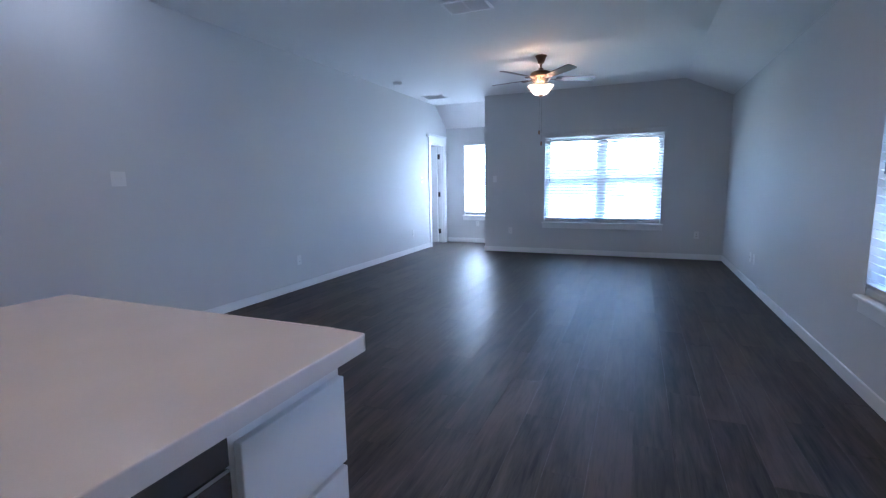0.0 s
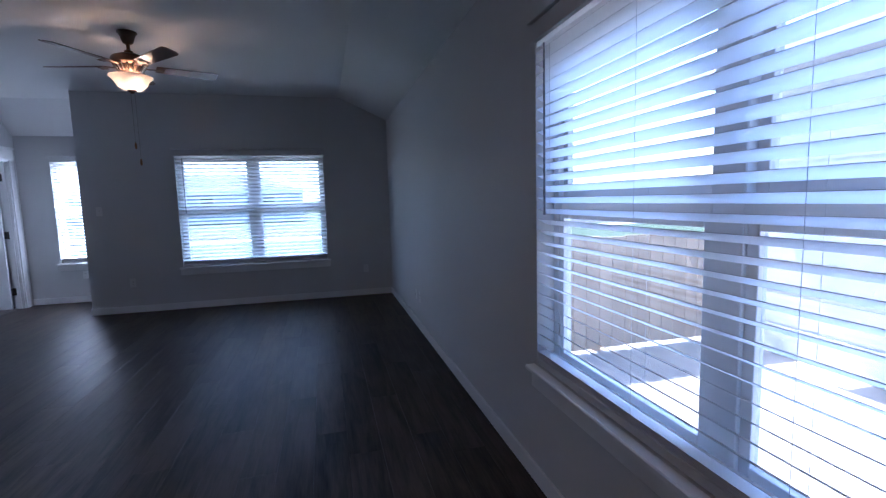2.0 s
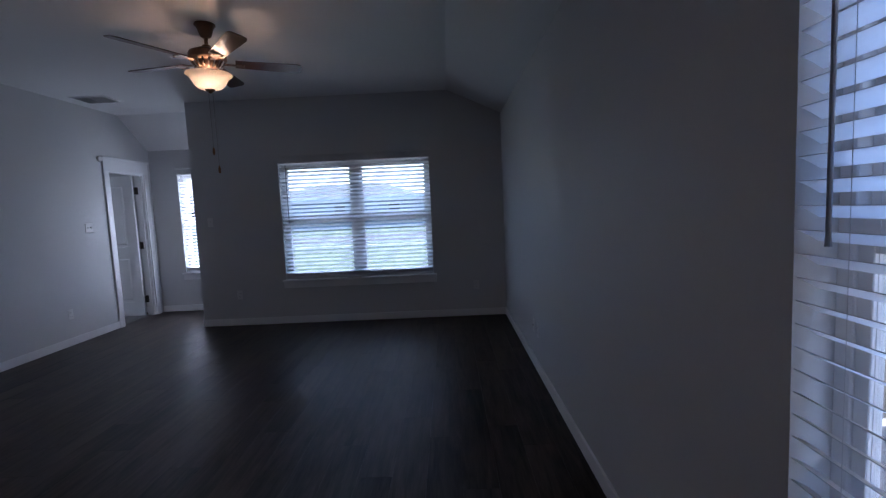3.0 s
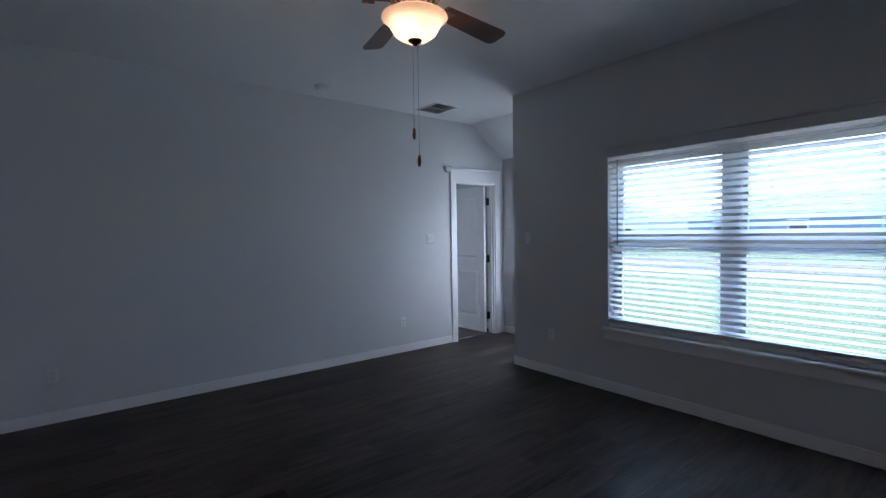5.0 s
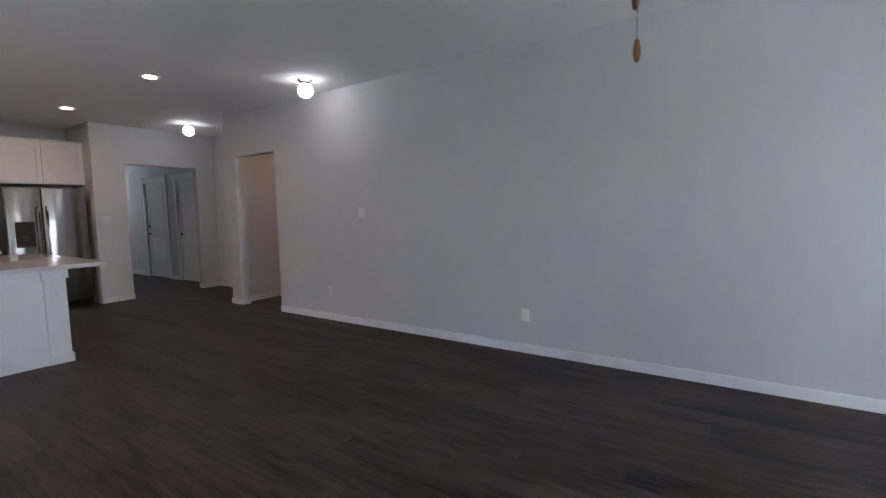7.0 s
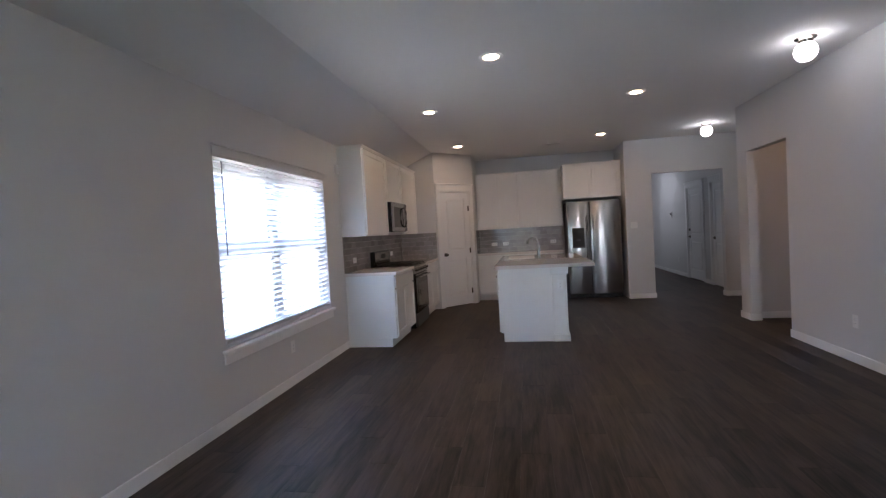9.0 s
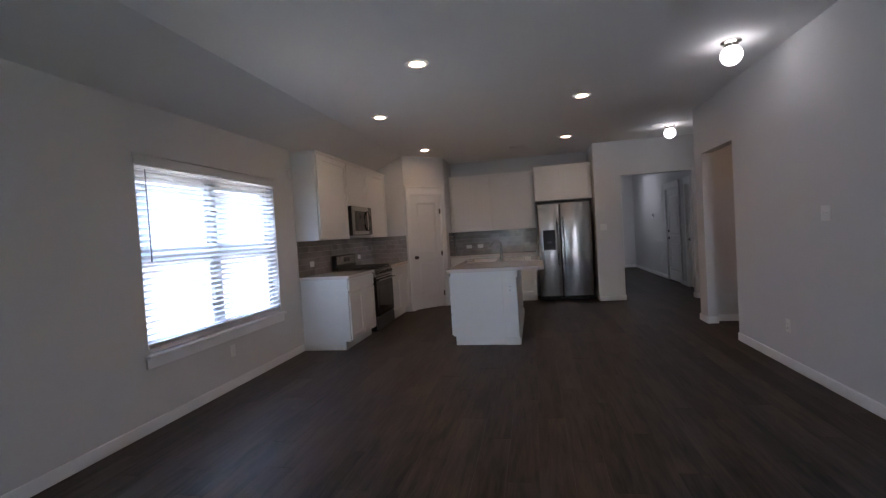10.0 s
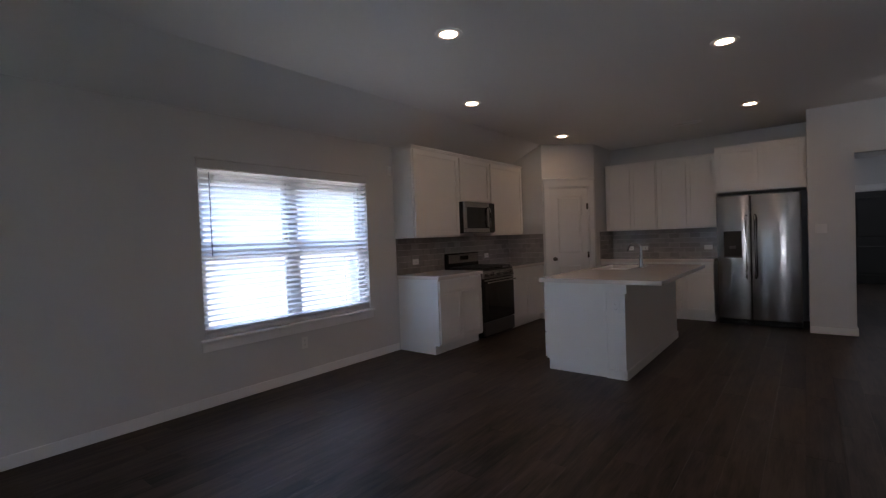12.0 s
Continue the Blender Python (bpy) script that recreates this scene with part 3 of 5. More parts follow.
def casing(parent, w, h, depth, cw=0.085, head=0.13, sides=(True, True), rose=False):
    """Craftsman casing on the room side (local y out) of an opening 0..w by h, and the jamb lining."""
    bits = []
    if sides[0]:
        bits.append((-cw, 0.004, 0, 0.018, 0.0, h))
    if sides[1]:
        bits.append((w - 0.004, w + cw, 0, 0.018, 0.0, h))
    boxes("side_casing", bits, TRIM, parent, bev=0.002)
    bm = bmesh.new()
    cube(bm, -cw - 0.004, w + cw + 0.004, 0, 0.020, h, h + head, bev=0.002)
    part("head_casing", bm, TRIM, parent)
    bm = bmesh.new()
    cube(bm, -cw - 0.02, w + cw + 0.02, 0, 0.036, h + head, h + head + 0.02, bev=0.004)
    cube(bm, -cw - 0.012, w + cw + 0.012, 0, 0.028, h + head - 0.012, h + head, bev=0.003)
    part("cap_moulding", bm, TRIM, parent)
    bm = bmesh.new()
    j = 0.018
    cube(bm, 0.0, j, -depth, -0.001, 0, h - j)
    cube(bm, w - j, w, -depth, -0.001, 0, h - j)
    cube(bm, 0.0, w, -depth, -0.001, h - j, h)
    cube(bm, j, j + 0.011, -depth * 0.62, -depth * 0.3, 0, h - j)
    cube(bm, w - j - 0.011, w - j, -depth * 0.62, -depth * 0.3, 0, h - j)
    part("jamb", bm, TRIM, parent)
    if rose:
        bm = bmesh.new()
        lathe(bm, [(0.0, 0), (0.036, 0), (0.038, 0.006), (0.038, 0.022), (0.034, 0.028), (0.0, 0.029)], 24, (w + cw + 0.045, 0.0, h + head - 0.018), Matrix.Rotation(radians(-90), 4, "X"))
        part("door_chime", bm, PLASTIC, parent, "round white sensor beside the head", smooth=True)


# bedroom doorway in the west wall: the leaf stands open into the bedroom
d = thing("door_1", facing(LW, DOOR[1], 0, "+x"), "white two-panel bedroom door standing open into the bedroom", "door", kind="structure")
dw = DOOR[1] - DOOR[0]
casing(d, dw, 2.03, 0.12, head=0.155, rose=True)
leaf = panel_leaf("leaf", dw - 0.045, 1.995, d)
leaf.matrix_basis = pose(0.058, -0.118, 0.012, 0, 0, -86)
knob(leaf, dw - 0.11, 0.035, 0.94, 1)
knob(leaf, dw - 0.11, 0.0, 0.94, -1)
for z in (0.24, 1.02, 1.80):
    bm = bmesh.new()
    cyl(bm, (0.024, -0.112, z - 0.05), (0.024, -0.112, z + 0.05), 0.0075, seg=10)
    cube(bm, 0.018, 0.021, -0.11, -0.07, z - 0.05, z + 0.05)
    cube(bm, 0.024, 0.055, -0.1165, -0.1145, z - 0.05, z + 0.05)
    part("hinge", bm, HINGE, d, "dark metal hinge")

# pantry door
PK = pose(0.25, -3.068, 0, 0, 0, 45)
P0, P1 = L_DIAG - PW1, L_DIAG - PW0
d = thing("door_2", PK @ pose(P0, 0, 0), "white two-panel pantry door, closed", "door", kind="structure")
casing(d, P1 - P0, 2.10, 0.1, cw=0.07, head=0.115)
leaf = panel_leaf("leaf", P1 - P0 - 0.042, 2.065, d)
leaf.matrix_basis = pose(0.021, -0.045, 0.012)
knob(leaf, P1 - P0 - 0.105, 0.035, 0.94, 1, HINGE)
for z in (0.25, 1.0, 1.78):
    hinge(d, 0.03, -0.006, z)

# two closed doors along the hall
for nm, ya, yb, txt in (("door_3", -5.85, -4.93, "white panelled entrance door with deadbolt, closed"), ("door_4", -4.45, -3.62, "white panelled closet door in the hall, closed")):
    d = thing(nm, facing(HX, yb, 0, "+x"), txt, "door", kind="structure")
    wd = yb - ya
    casing(d, wd, 2.05, 0.12, cw=0.085, head=0.11)
    leaf = panel_leaf("leaf", wd - 0.042, 2.015, d)
    leaf.matrix_basis = pose(0.021, -0.05, 0.012)
    # Added strip that stops outdoor light leaking in below the leaf.
    boxpart("leak_block", (0.0, wd, -0.119, -0.012, -0.01, 0.0125), NICKEL, d, "metal strip added to block light under the leaf")
    knob(leaf, wd - 0.11, 0.035, 0.94, 1, HINGE, lever=-0.1)
    if nm == "door_3":
        bm = bmesh.new()
        lathe(bm, [(0, 0), (0.03, 0), (0.03, 0.012), (0.02, 0.018), (0, 0.02)], 18, (wd - 0.11, 0.035, 1.1), Matrix.Rotation(radians(-90), 4, "X"))
        part("deadbolt", bm, HINGE, leaf, "dark deadbolt", smooth=True)
# black door at the end of the hall
d = thing("door_5", facing(-3.93, HFAR, 0, "+y"), "black painted panelled door at the end of the hall, closed", "door", kind="structure")
casing(d, 0.8, 2.05, 0.12, cw=0.085, head=0.11)
leaf = panel_leaf("leaf", 0.758, 2.015, d)
leaf.data.materials[0] = BLACKDOOR
leaf.matrix_basis = pose(0.021, -0.05, 0.012)
knob(leaf, 0.07, 0.035, 0.94, 1, NICKEL)


# ---- wall plates ----
def plate(m, kind, label, gang=1):
    w, h = 0.07 + 0.046 * (gang - 1), 0.115
    p = thing({"outlet": "wall_outlet", "switch": "light_switch", "blank": "cable_plate"}[kind], m, label, {"outlet": "outlet", "switch": "switch", "blank": "wall plate"}[kind])
    boxpart("cover", (-w / 2, w / 2, 0.0, 0.006, -h / 2, h / 2), PLASTIC, p, bev=0.003)
    for g in range(gang):
        x = (g - (gang - 1) / 2) * 0.046
        if kind == "switch":
            bm = bmesh.new()
            cube(bm, x - 0.005, x + 0.005, 0.006, 0.016, -0.002, 0.012, bev=0.001)
            part("toggle", bm, PLASTIC, p)
            boxpart("toggle_slot", (x - 0.006, x + 0.006, 0.006, 0.0064, -0.014, 0.014), VENTP, p)
        elif kind == "outlet":
            for z in (-0.02, 0.02):
                bm = bmesh.new()
                cube(bm, x - 0.0165, x + 0.0165, 0.006, 0.0085, z - 0.014, z + 0.014, bev=0.002)
                s = part("socket", bm, PLASTIC, p)
                boxes("slot", [(x - 0.008, x - 0.006, 0.0085, 0.0088, z - 0.004, z + 0.006), (x + 0.006, x + 0.008, 0.0085, 0.0088, z - 0.004, z + 0.006), (x - 0.002, x + 0.002, 0.0085, 0.0088, z - 0.010, z - 0.006)], SLOT, s)
        else:
            bm = bmesh.new()
            cyl(bm, (x, 0.006, 0), (x, 0.014, 0), 0.005, seg=12)
            part("jack", bm, NICKEL, p)
    return p


for y, z in ((1.01, 0.37), (3.62, 0.36), (6.73, 0.355)):
    plate(facing(LW, y, z, "+x"), "outlet", "white duplex outlet low on the long wall")
plate(facing(LW, 1.59, 1.33, "+x"), "switch", "white double light switch on the long wall", 2)
plate(facing(LW, 7.14, 1.315, "+x"), "switch", "white double light switch beside the bedroom door", 2)
plate(facing(-2.11, FW, 1.313, "-y"), "switch", "white light switch on the window wall")
plate(facing(-1.82, FW, 0.39, "-y"), "outlet", "white duplex outlet on the window wall")
plate(facing(1.15, FW, 0.39, "-y"), "outlet", "white duplex outlet on the window wall")
plate(facing(RW, 5.45, 0.35, "-x"), "blank", "white cable plate low on the side wall")
plate(facing(RW, 5.28, 0.35, "-x"), "outlet", "white duplex outlet low on the side wall")
plate(facing(RW, 1.60, 0.36, "-x"), "outlet", "white duplex outlet under the side window")
plate(facing(-2.80, AY, 0.40, "-y"), "outlet", "white outlet under the alcove window")
plate(facing(-2.565, HY, 1.30, "+y"), "switch", "white double light switch beside the hall opening", 2)
plate(facing(HX, -6.55, 0.37, "+x"), "outlet", "white outlet low on the hall wall")

t = thing("thermostat", facing(HX, -7.0, 1.49, "+x"), "small white thermostat on the hall wall", "thermostat")
boxpart("case", (-0.05, 0.05, 0, 0.028, -0.06, 0.06), PLASTIC, t, bev=0.006)
boxpart("screen", (-0.032, 0.032, 0.028, 0.029, -0.005, 0.04), FARGLASS, t)
t = thing("wall_sensor", facing(RW, 0.33, 2.18, "-x"), "small white sensor box high on the wall", "sensor")
boxpart("case", (-0.028, 0.028, 0, 0.035, -0.055, 0.055), PLASTIC, t, bev=0.008)
boxpart("lens", (-0.018, 0.018, 0.035, 0.038, -0.035, 0.0), VENTP, t, bev=0.001)


# ---- ceiling fixtures ----
def vent(x, y, w, h, label, split=True, lean=28):
    v = thing("ceiling_vent", pose(x, y, CZ), label, "vent")
    f = 0.026
    boxes("frame", [(-w / 2, w / 2, -h / 2, -h / 2 + f, -0.010, 0), (-w / 2, w / 2, h / 2 - f, h / 2, -0.010, 0), (-w / 2, -w / 2 + f, -h / 2 + f, h / 2 - f, -0.010, 0), (w / 2 - f, w / 2, -h / 2 + f, h / 2 - f, -0.010, 0)] + ([(-0.008, 0.008, -h / 2 + f, h / 2 - f, -0.009, 0)] if split else []), TRIM, v, bev=0.002)
    boxpart("backing", (-w / 2 + f, w / 2 - f, -h / 2 + f, h / 2 - f, -0.002, -0.0005), DUCT, v)
    n = int((h - 2 * f) / 0.017)
    bm = bmesh.new()
    cube(bm, -w / 2 + f, w / 2 - f, -0.008, 0.008, -0.0006, 0.0006)
    bmesh.ops.transform(bm, matrix=Matrix.Rotation(radians(lean), 4, "X"), verts=bm.verts)
    s0 = part("slat", bm, VENTP, v)
    s0.location = (0, -h / 2 + f + 0.01, -0.006)
    for i in range(1, n):
        o = s0.copy()
        scene.collection.objects.link(o)
        o.location = (0, -h / 2 + f + 0.01 + i * 0.017, -0.006)
    return v


vent(-3.12, 7.0, 0.40, 0.33, "white slatted ceiling return vent near the alcove")
vent(-1.15, 3.2, 0.40, 0.30, "white slatted ceiling supply vent over the living room", lean=-36)
vent(-1.18, -2.62, 0.36, 0.16, "white slatted ceiling vent over the kitchen", split=False, lean=-28)

sd = thing("smoke_detector", pose(-3.15, 5.65, CZ), "round white smoke detector on the ceiling", "smoke detector")
bm = bmesh.new()
lathe(bm, [(0, 0), (0.072, 0), (0.072, -0.01), (0.066, -0.012), (0.064, -0.03), (0.052, -0.042), (0.0, -0.045)], 32)
part("case", bm, PLASTIC, sd, smooth=True)
bm = bmesh.new()
lathe(bm, [(0.0, -0.0455), (0.012, -0.0455), (0.012, -0.049), (0, -0.0495)], 16)
part("test_button", bm, VENTP, sd, smooth=True)


def globe(x, y):
    g = thing("ceiling_light", pose(x, y, CZ), "small globe ceiling light with a nickel collar, lit", "ceiling light", "globe lights")
    bm = bmesh.new()
    lathe(bm, [(0, 0), (0.078, 0), (0.078, -0.008), (0.055, -0.022), (0.047, -0.05), (0.0, -0.05)], 32)
    part("collar", bm, NICKEL, g, "brushed nickel collar", smooth=True)
    bm = bmesh.new()
    prof = [(0.042, -0.045)]
    for i in range(1, 15):
        a = radians(30 + 150 * i / 14)
        prof.append((0.082 * math.sin(a), -0.112 + 0.082 * math.cos(a)))
    lathe(bm, prof, 32)
    part("globe", bm, GLOBEGLASS, g, "glowing white glass globe", smooth=True)


globe(-3.02, 1.27)
globe(-3.45, -2.06)


def downlight(x, y, lens):
    g = thing("recessed_light", pose(x, y, CZ), "round recessed ceiling downlight, lit", "recessed light", "recessed lights")
    bm = bmesh.new()
    lathe(bm, [(0.056, 0.0), (0.098, 0.0), (0.098, -0.004), (0.09, -0.008), (0.062, -0.006), (0.056, -0.001)], 36)
    part("trim_ring", bm, TRIM, g, smooth=True)
    bm = bmesh.new()
    lathe(bm, [(0.0, -0.0035), (0.06, -0.0035), (0.06, -0.0015), (0, -0.0015)], 32)
    part("lens", bm, lens, g, "glowing lens")


for x, y in ((-0.48, 1.70), (-1.955, 0.155), (0.36, 0.20), (-1.935, -2.13), (0.36, -2.11)):
    downlight(x, y, DOWNGLASS)
downlight(-4.6, -0.45, mat("warm_lens", (1.0, 0.60, 0.38), 0.4, var=0.02, emit=5.5))

g = thing("ceiling_light", pose(-3.4, -7.3, CZ), "flush round hall ceiling light, lit", "ceiling light")
bm = bmesh.new()
lathe(bm, [(0, 0), (0.15, 0), (0.15, -0.02), (0.14, -0.025), (0, -0.025)], 32)
part("pan", bm, TRIM, g, smooth=True)
bm = bmesh.new()
lathe(bm, [(0.135, -0.026), (0.12, -0.05), (0.07, -0.066), (0, -0.07)], 32)
part("diffuser", bm, mat("hall_diffuser", (0.95, 0.95, 1.0), 0.3, var=0.02, emit=GLOBE * 4.4), g, "glowing diffuser", smooth=True)

# ---- ceiling fan ----
FX, FY = -0.875, 5.11
fan = thing("ceiling_fan", pose(FX, FY, CZ), "bronze five-blade ceiling fan with a lit frosted bowl", "ceiling fan")
bm = bmesh.new()
lathe(bm, [(0, 0), (0.072, 0), (0.073, -0.008), (0.064, -0.016), (0.052, -0.04), (0.044, -0.07), (0.034, -0.09), (0.02, -0.098), (0.0, -0.098)], 32)
part("canopy", bm, BRONZE, fan, smooth=True)
bm = bmesh.new()
cyl(bm, (0, 0, -0.07), (0, 0, -0.17), 0.0135, seg=16)
lathe(bm, [(0.0135, -0.14), (0.03, -0.15), (0.034, -0.17), (0.0135, -0.175)], 24)
part("downrod", bm, BRONZE, fan, smooth=True)
bm = bmesh.new()
lathe(bm, [(0.02, -0.168), (0.075, -0.178), (0.122, -0.20), (0.132, -0.215), (0.132, -0.25), (0.122, -0.262), (0.10, -0.27), (0.0, -0.27)], 40)
part("motor_housing", bm, BRONZE, fan, smooth=True)
bm = bmesh.new()
lathe(bm, [(0.10, -0.27), (0.094, -0.285), (0.075, -0.31), (0.055, -0.325), (0.055, -0.35), (0.062, -0.36), (0.0, -0.36)], 32)
part("switch_cup", bm, BRONZE, fan, smooth=True)
for i in range(18):
    a = 2 * math.pi * i / 18
    bm = bmesh.new()
    tube(bm, [(r * math.cos(a), r * math.sin(a), z) for r, z in ((0.118, -0.262), (0.105, -0.285), (0.082, -0.315))], 0.006, 6)
    part("rib", bm, NICKEL, fan, smooth=True)
for i in range(5):
    a = radians(24.5 + 72 * i)
    q = Matrix.Rotation(a, 4, "Z")
    bm = bmesh.new()
    cube(bm, 0.11, 0.22, -0.018, 0.018, -0.279, -0.274, bev=0.002)
    cube(bm, 0.19, 0.25, -0.042, 0.042, -0.281, -0.277, bev=0.0015)
    cyl(bm, (0.235, 0.025, -0.286), (0.235, 0.025, -0.277), 0.007, seg=10)
    cyl(bm, (0.235, -0.025, -0.286), (0.235, -0.025, -0.277), 0.007, seg=10)
    bmesh.ops.transform(bm, matrix=q, verts=bm.verts)
    br = part("blade_iron", bm, BRONZE, fan)
    bm = bmesh.new()
    outline = [(0.185, -0.05), (0.185, 0.05), (0.62, 0.066), (0.648, 0.058), (0.66, 0.038), (0.66, -0.038), (0.648, -0.058), (0.62, -0.066)]
    up = [bm.verts.new((x, y, 0.003)) for x, y in outline]
    dn = [bm.verts.new((x, y, -0.003)) for x, y in outline]
    bm.faces.new(up)
    bm.faces.new(dn[::-1])
    for j in range(len(outline)):
        bm.faces.new((up[j], up[(j + 1) % len(up)], dn[(j + 1) % len(up)], dn[j]))
    bmesh.ops.transform(bm, matrix=q @ Matrix.Translation((0, 0, -0.268)) @ Matrix.Rotation(radians(-12), 4, "X"), verts=bm.verts)
    part("blade", bm, BLADE, fan, "dark walnut blade")
bm = bmesh.new()
lathe(bm, [(0.158, -0.352), (0.161, -0.358), (0.150, -0.366), (0.132, -0.380), (0.120, -0.402), (0.104, -0.432), (0.074, -0.456), (0.025, -0.466), (0.0, -0.466)], 44)
lathe(bm, [(0.142, -0.362), (0.154, -0.357), (0.158, -0.352)], 44)
part("light_bowl", bm, BOWLGLASS, fan, "lit amber-white frosted glass bowl", smooth=True)
bm = bmesh.new()
lathe(bm, [(0.0, -0.464), (0.034, -0.464), (0.031, -0.473), (0.014, -0.481), (0.009, -0.489), (0.0, -0.492)], 24)
part("finial", bm, BRONZE, fan, smooth=True)
for dx, dy, z in ((-0.012, -0.004, -0.885), (0.014, 0.006, -1.02)):
    bm = bmesh.new()
    cyl(bm, (dx, dy, -0.475), (dx, dy, z), 0.0012, seg=6)
    ch = part("pull_chain", bm, NICKEL, fan)
    bm = bmesh.new()
    lathe(bm, [(0, z + 0.002), (0.005, z), (0.009, z - 0.02), (0.0095, z - 0.035), (0.006, z - 0.052), (0, z - 0.056)], 14, (dx, dy, 0))
    part("pull_knob", bm, WOODPULL, ch, "turned wooden pull", smooth=True)
for i in range(3):
    a = radians(60 + 120 * i)
    lamp = bpy.data.lights.new("fan_bulb", "POINT")
    lamp.energy, lamp.color, lamp.shadow_soft_size = BULB, (1.0, 0.66, 0.40), 0.02
    lo = new("fan_bulb", lamp)
    lo.location = (FX + 0.062 * math.cos(a), FY + 0.062 * math.sin(a), CZ - 0.398)


# ---- kitchen ----
def shaker(name, x0, x1, z0, z1, y, parent, fr=0.055, flat=False, sunk=0.012, g=0.0045):
    """A shaker door or drawer front at depth y, 19 mm thick."""
    bm = bmesh.new()
    t = 0.02
    x0, x1, z0, z1 = x0 + g, x1 - g, z0 + g, z1 - g
    if flat:
        cube(bm, x0, x1, y, y + t, z0, z1, bev=0.002)
    else:
        cube(bm, x0, x0 + fr, y, y + t, z0, z1, bev=0.0012)
        cube(bm, x1 - fr, x1, y, y + t, z0, z1, bev=0.0012)
        cube(bm, x0 + fr, x1 - fr, y, y + t, z0, z0 + fr, bev=0.0012)
        cube(bm, x0 + fr, x1 - fr, y, y + t, z1 - fr, z1, bev=0.0012)
        cube(bm, x0 + fr - 0.002, x1 - fr + 0.002, y, y + t - sunk, z0 + fr - 0.002, z1 - fr + 0.002)
    return part(name, bm, CABINET, parent)


def upper_cab(m, w, z0, z1, d, doors, label, crown=(False, False)):
    c = thing("wall_cabinet", m, label, "cabinet", "kitchen wall cabinets")
    boxpart("body", (0.0, w, 0, d, z0, z1), CABINET, c, bev=0.0015)
    n = doors
    for i in range(n):
        u0, u1 = 0.016, w - 0.016
        shaker("door", u0 + (u1 - u0) * i / n, u0 + (u1 - u0) * (i + 1) / n, z0 + 0.012, z1 - 0.03, d, c, sunk=0.011, g=0.0035)
    bm = bmesh.new()
    a, b = (-0.02 if crown[0] else 0), (w + 0.02 if crown[1] else w)
    cube(bm, a, b, 0, d + 0.026, z1, z1 + 0.018, bev=0.003)
    cube(bm, a * 0.5, b - (b - w) * 0.5, 0, d + 0.016, z1 - 0.014, z1)
    part("crown_moulding", bm, CABINET, c)
    return c


def base_cab(m, w, d, layout, label, ends=()):
    """layout: list of (x0, x1, doors) columns with a drawer above the doors."""
    c = thing("base_cabinet", m, label, "cabinet", "kitchen base cabinets")
    boxpart("body", (0.0, w, 0, d, 0.105, 0.874), CABINET, c, bev=0.0015)
    boxpart("toe_kick", (0.0, w, 0, d - 0.065, 0.0, 0.105), CABINET, c)
    for x0, x1, n in layout:
        shaker("drawer", x0 + 0.012, x1 - 0.012, 0.715, 0.858, d, c, flat=True)
        for i in range(n):
            shaker("door", x0 + 0.012 + (x1 - x0 - 0.024) * i / n, x0 + 0.012 + (x1 - x0 - 0.024) * (i + 1) / n, 0.118, 0.70, d, c)
    return c


def slab(name, x0, x1, y0, y1, label, hole=None):
    c = thing(name, pose((x0 + x1) / 2, (y0 + y1) / 2, 0.874), label, "countertop")
    X0, X1, Y0, Y1 = (x0 - x1) / 2, (x1 - x0) / 2, (y0 - y1) / 2, (y1 - y0) / 2
    bm = bmesh.new()
    if hole:
        hx0, hx1, hy0, hy1 = hole[0] - (x0 + x1) / 2, hole[1] - (x0 + x1) / 2, hole[2] - (y0 + y1) / 2, hole[3] - (y0 + y1) / 2
        xs, ys = [X0, hx0, hx1, X1], [Y0, hy0, hy1, Y1]
        g = {}
        for z in (0, 0.04):
            for i in range(4):
                for j in range(4):
                    g[i, j, z] = bm.verts.new((xs[i], ys[j], z))
        for i in range(3):
            for j in range(3):
                if (i, j) == (1, 1):
                    continue
                for z in (0, 0.04):
                    bm.faces.new((g[i, j, z], g[i + 1, j, z], g[i + 1, j + 1, z], g[i, j + 1, z]))
        for i in range(3):
            for j in (0, 3):
                bm.faces.new((g[i, j, 0], g[i + 1, j, 0], g[i + 1, j, 0.04], g[i, j, 0.04]))
                bm.faces.new((g[j, i, 0], g[j, i + 1, 0], g[j, i + 1, 0.04], g[j, i, 0.04]))
        for a, b in (((1, 1), (2, 1)), ((2, 1), (2, 2)), ((2, 2), (1, 2)), ((1, 2), (1, 1))):
            bm.faces.new((g[a[0], a[1], 0], g[b[0], b[1], 0], g[b[0], b[1], 0.04], g[a[0], a[1], 0.04]))
        corner = [e for e in bm.edges if all(abs(abs(v.co.x) - X1) < 1e-6 and abs(abs(v.co.y) - Y1) < 1e-6 for v in e.verts)]
        bmesh.ops.bevel(bm, geom=corner, offset=0.012, segments=4, affect="EDGES", profile=0.5)
        rim = [e for e in bm.edges if len(e.link_faces) == 2 and e.calc_face_angle(0) > 1.2 and all(v.co.z > 0.03 for v in e.verts)]
        bmesh.ops.bevel(bm, geom=rim, offset=0.003, segments=2, affect="EDGES", profile=0.5)
    else:
        cube(bm, X0, X1, Y0, Y1, 0, 0.04, bev=0.003, seg=2)
    part("slab", bm, QUARTZ, c)
    return c


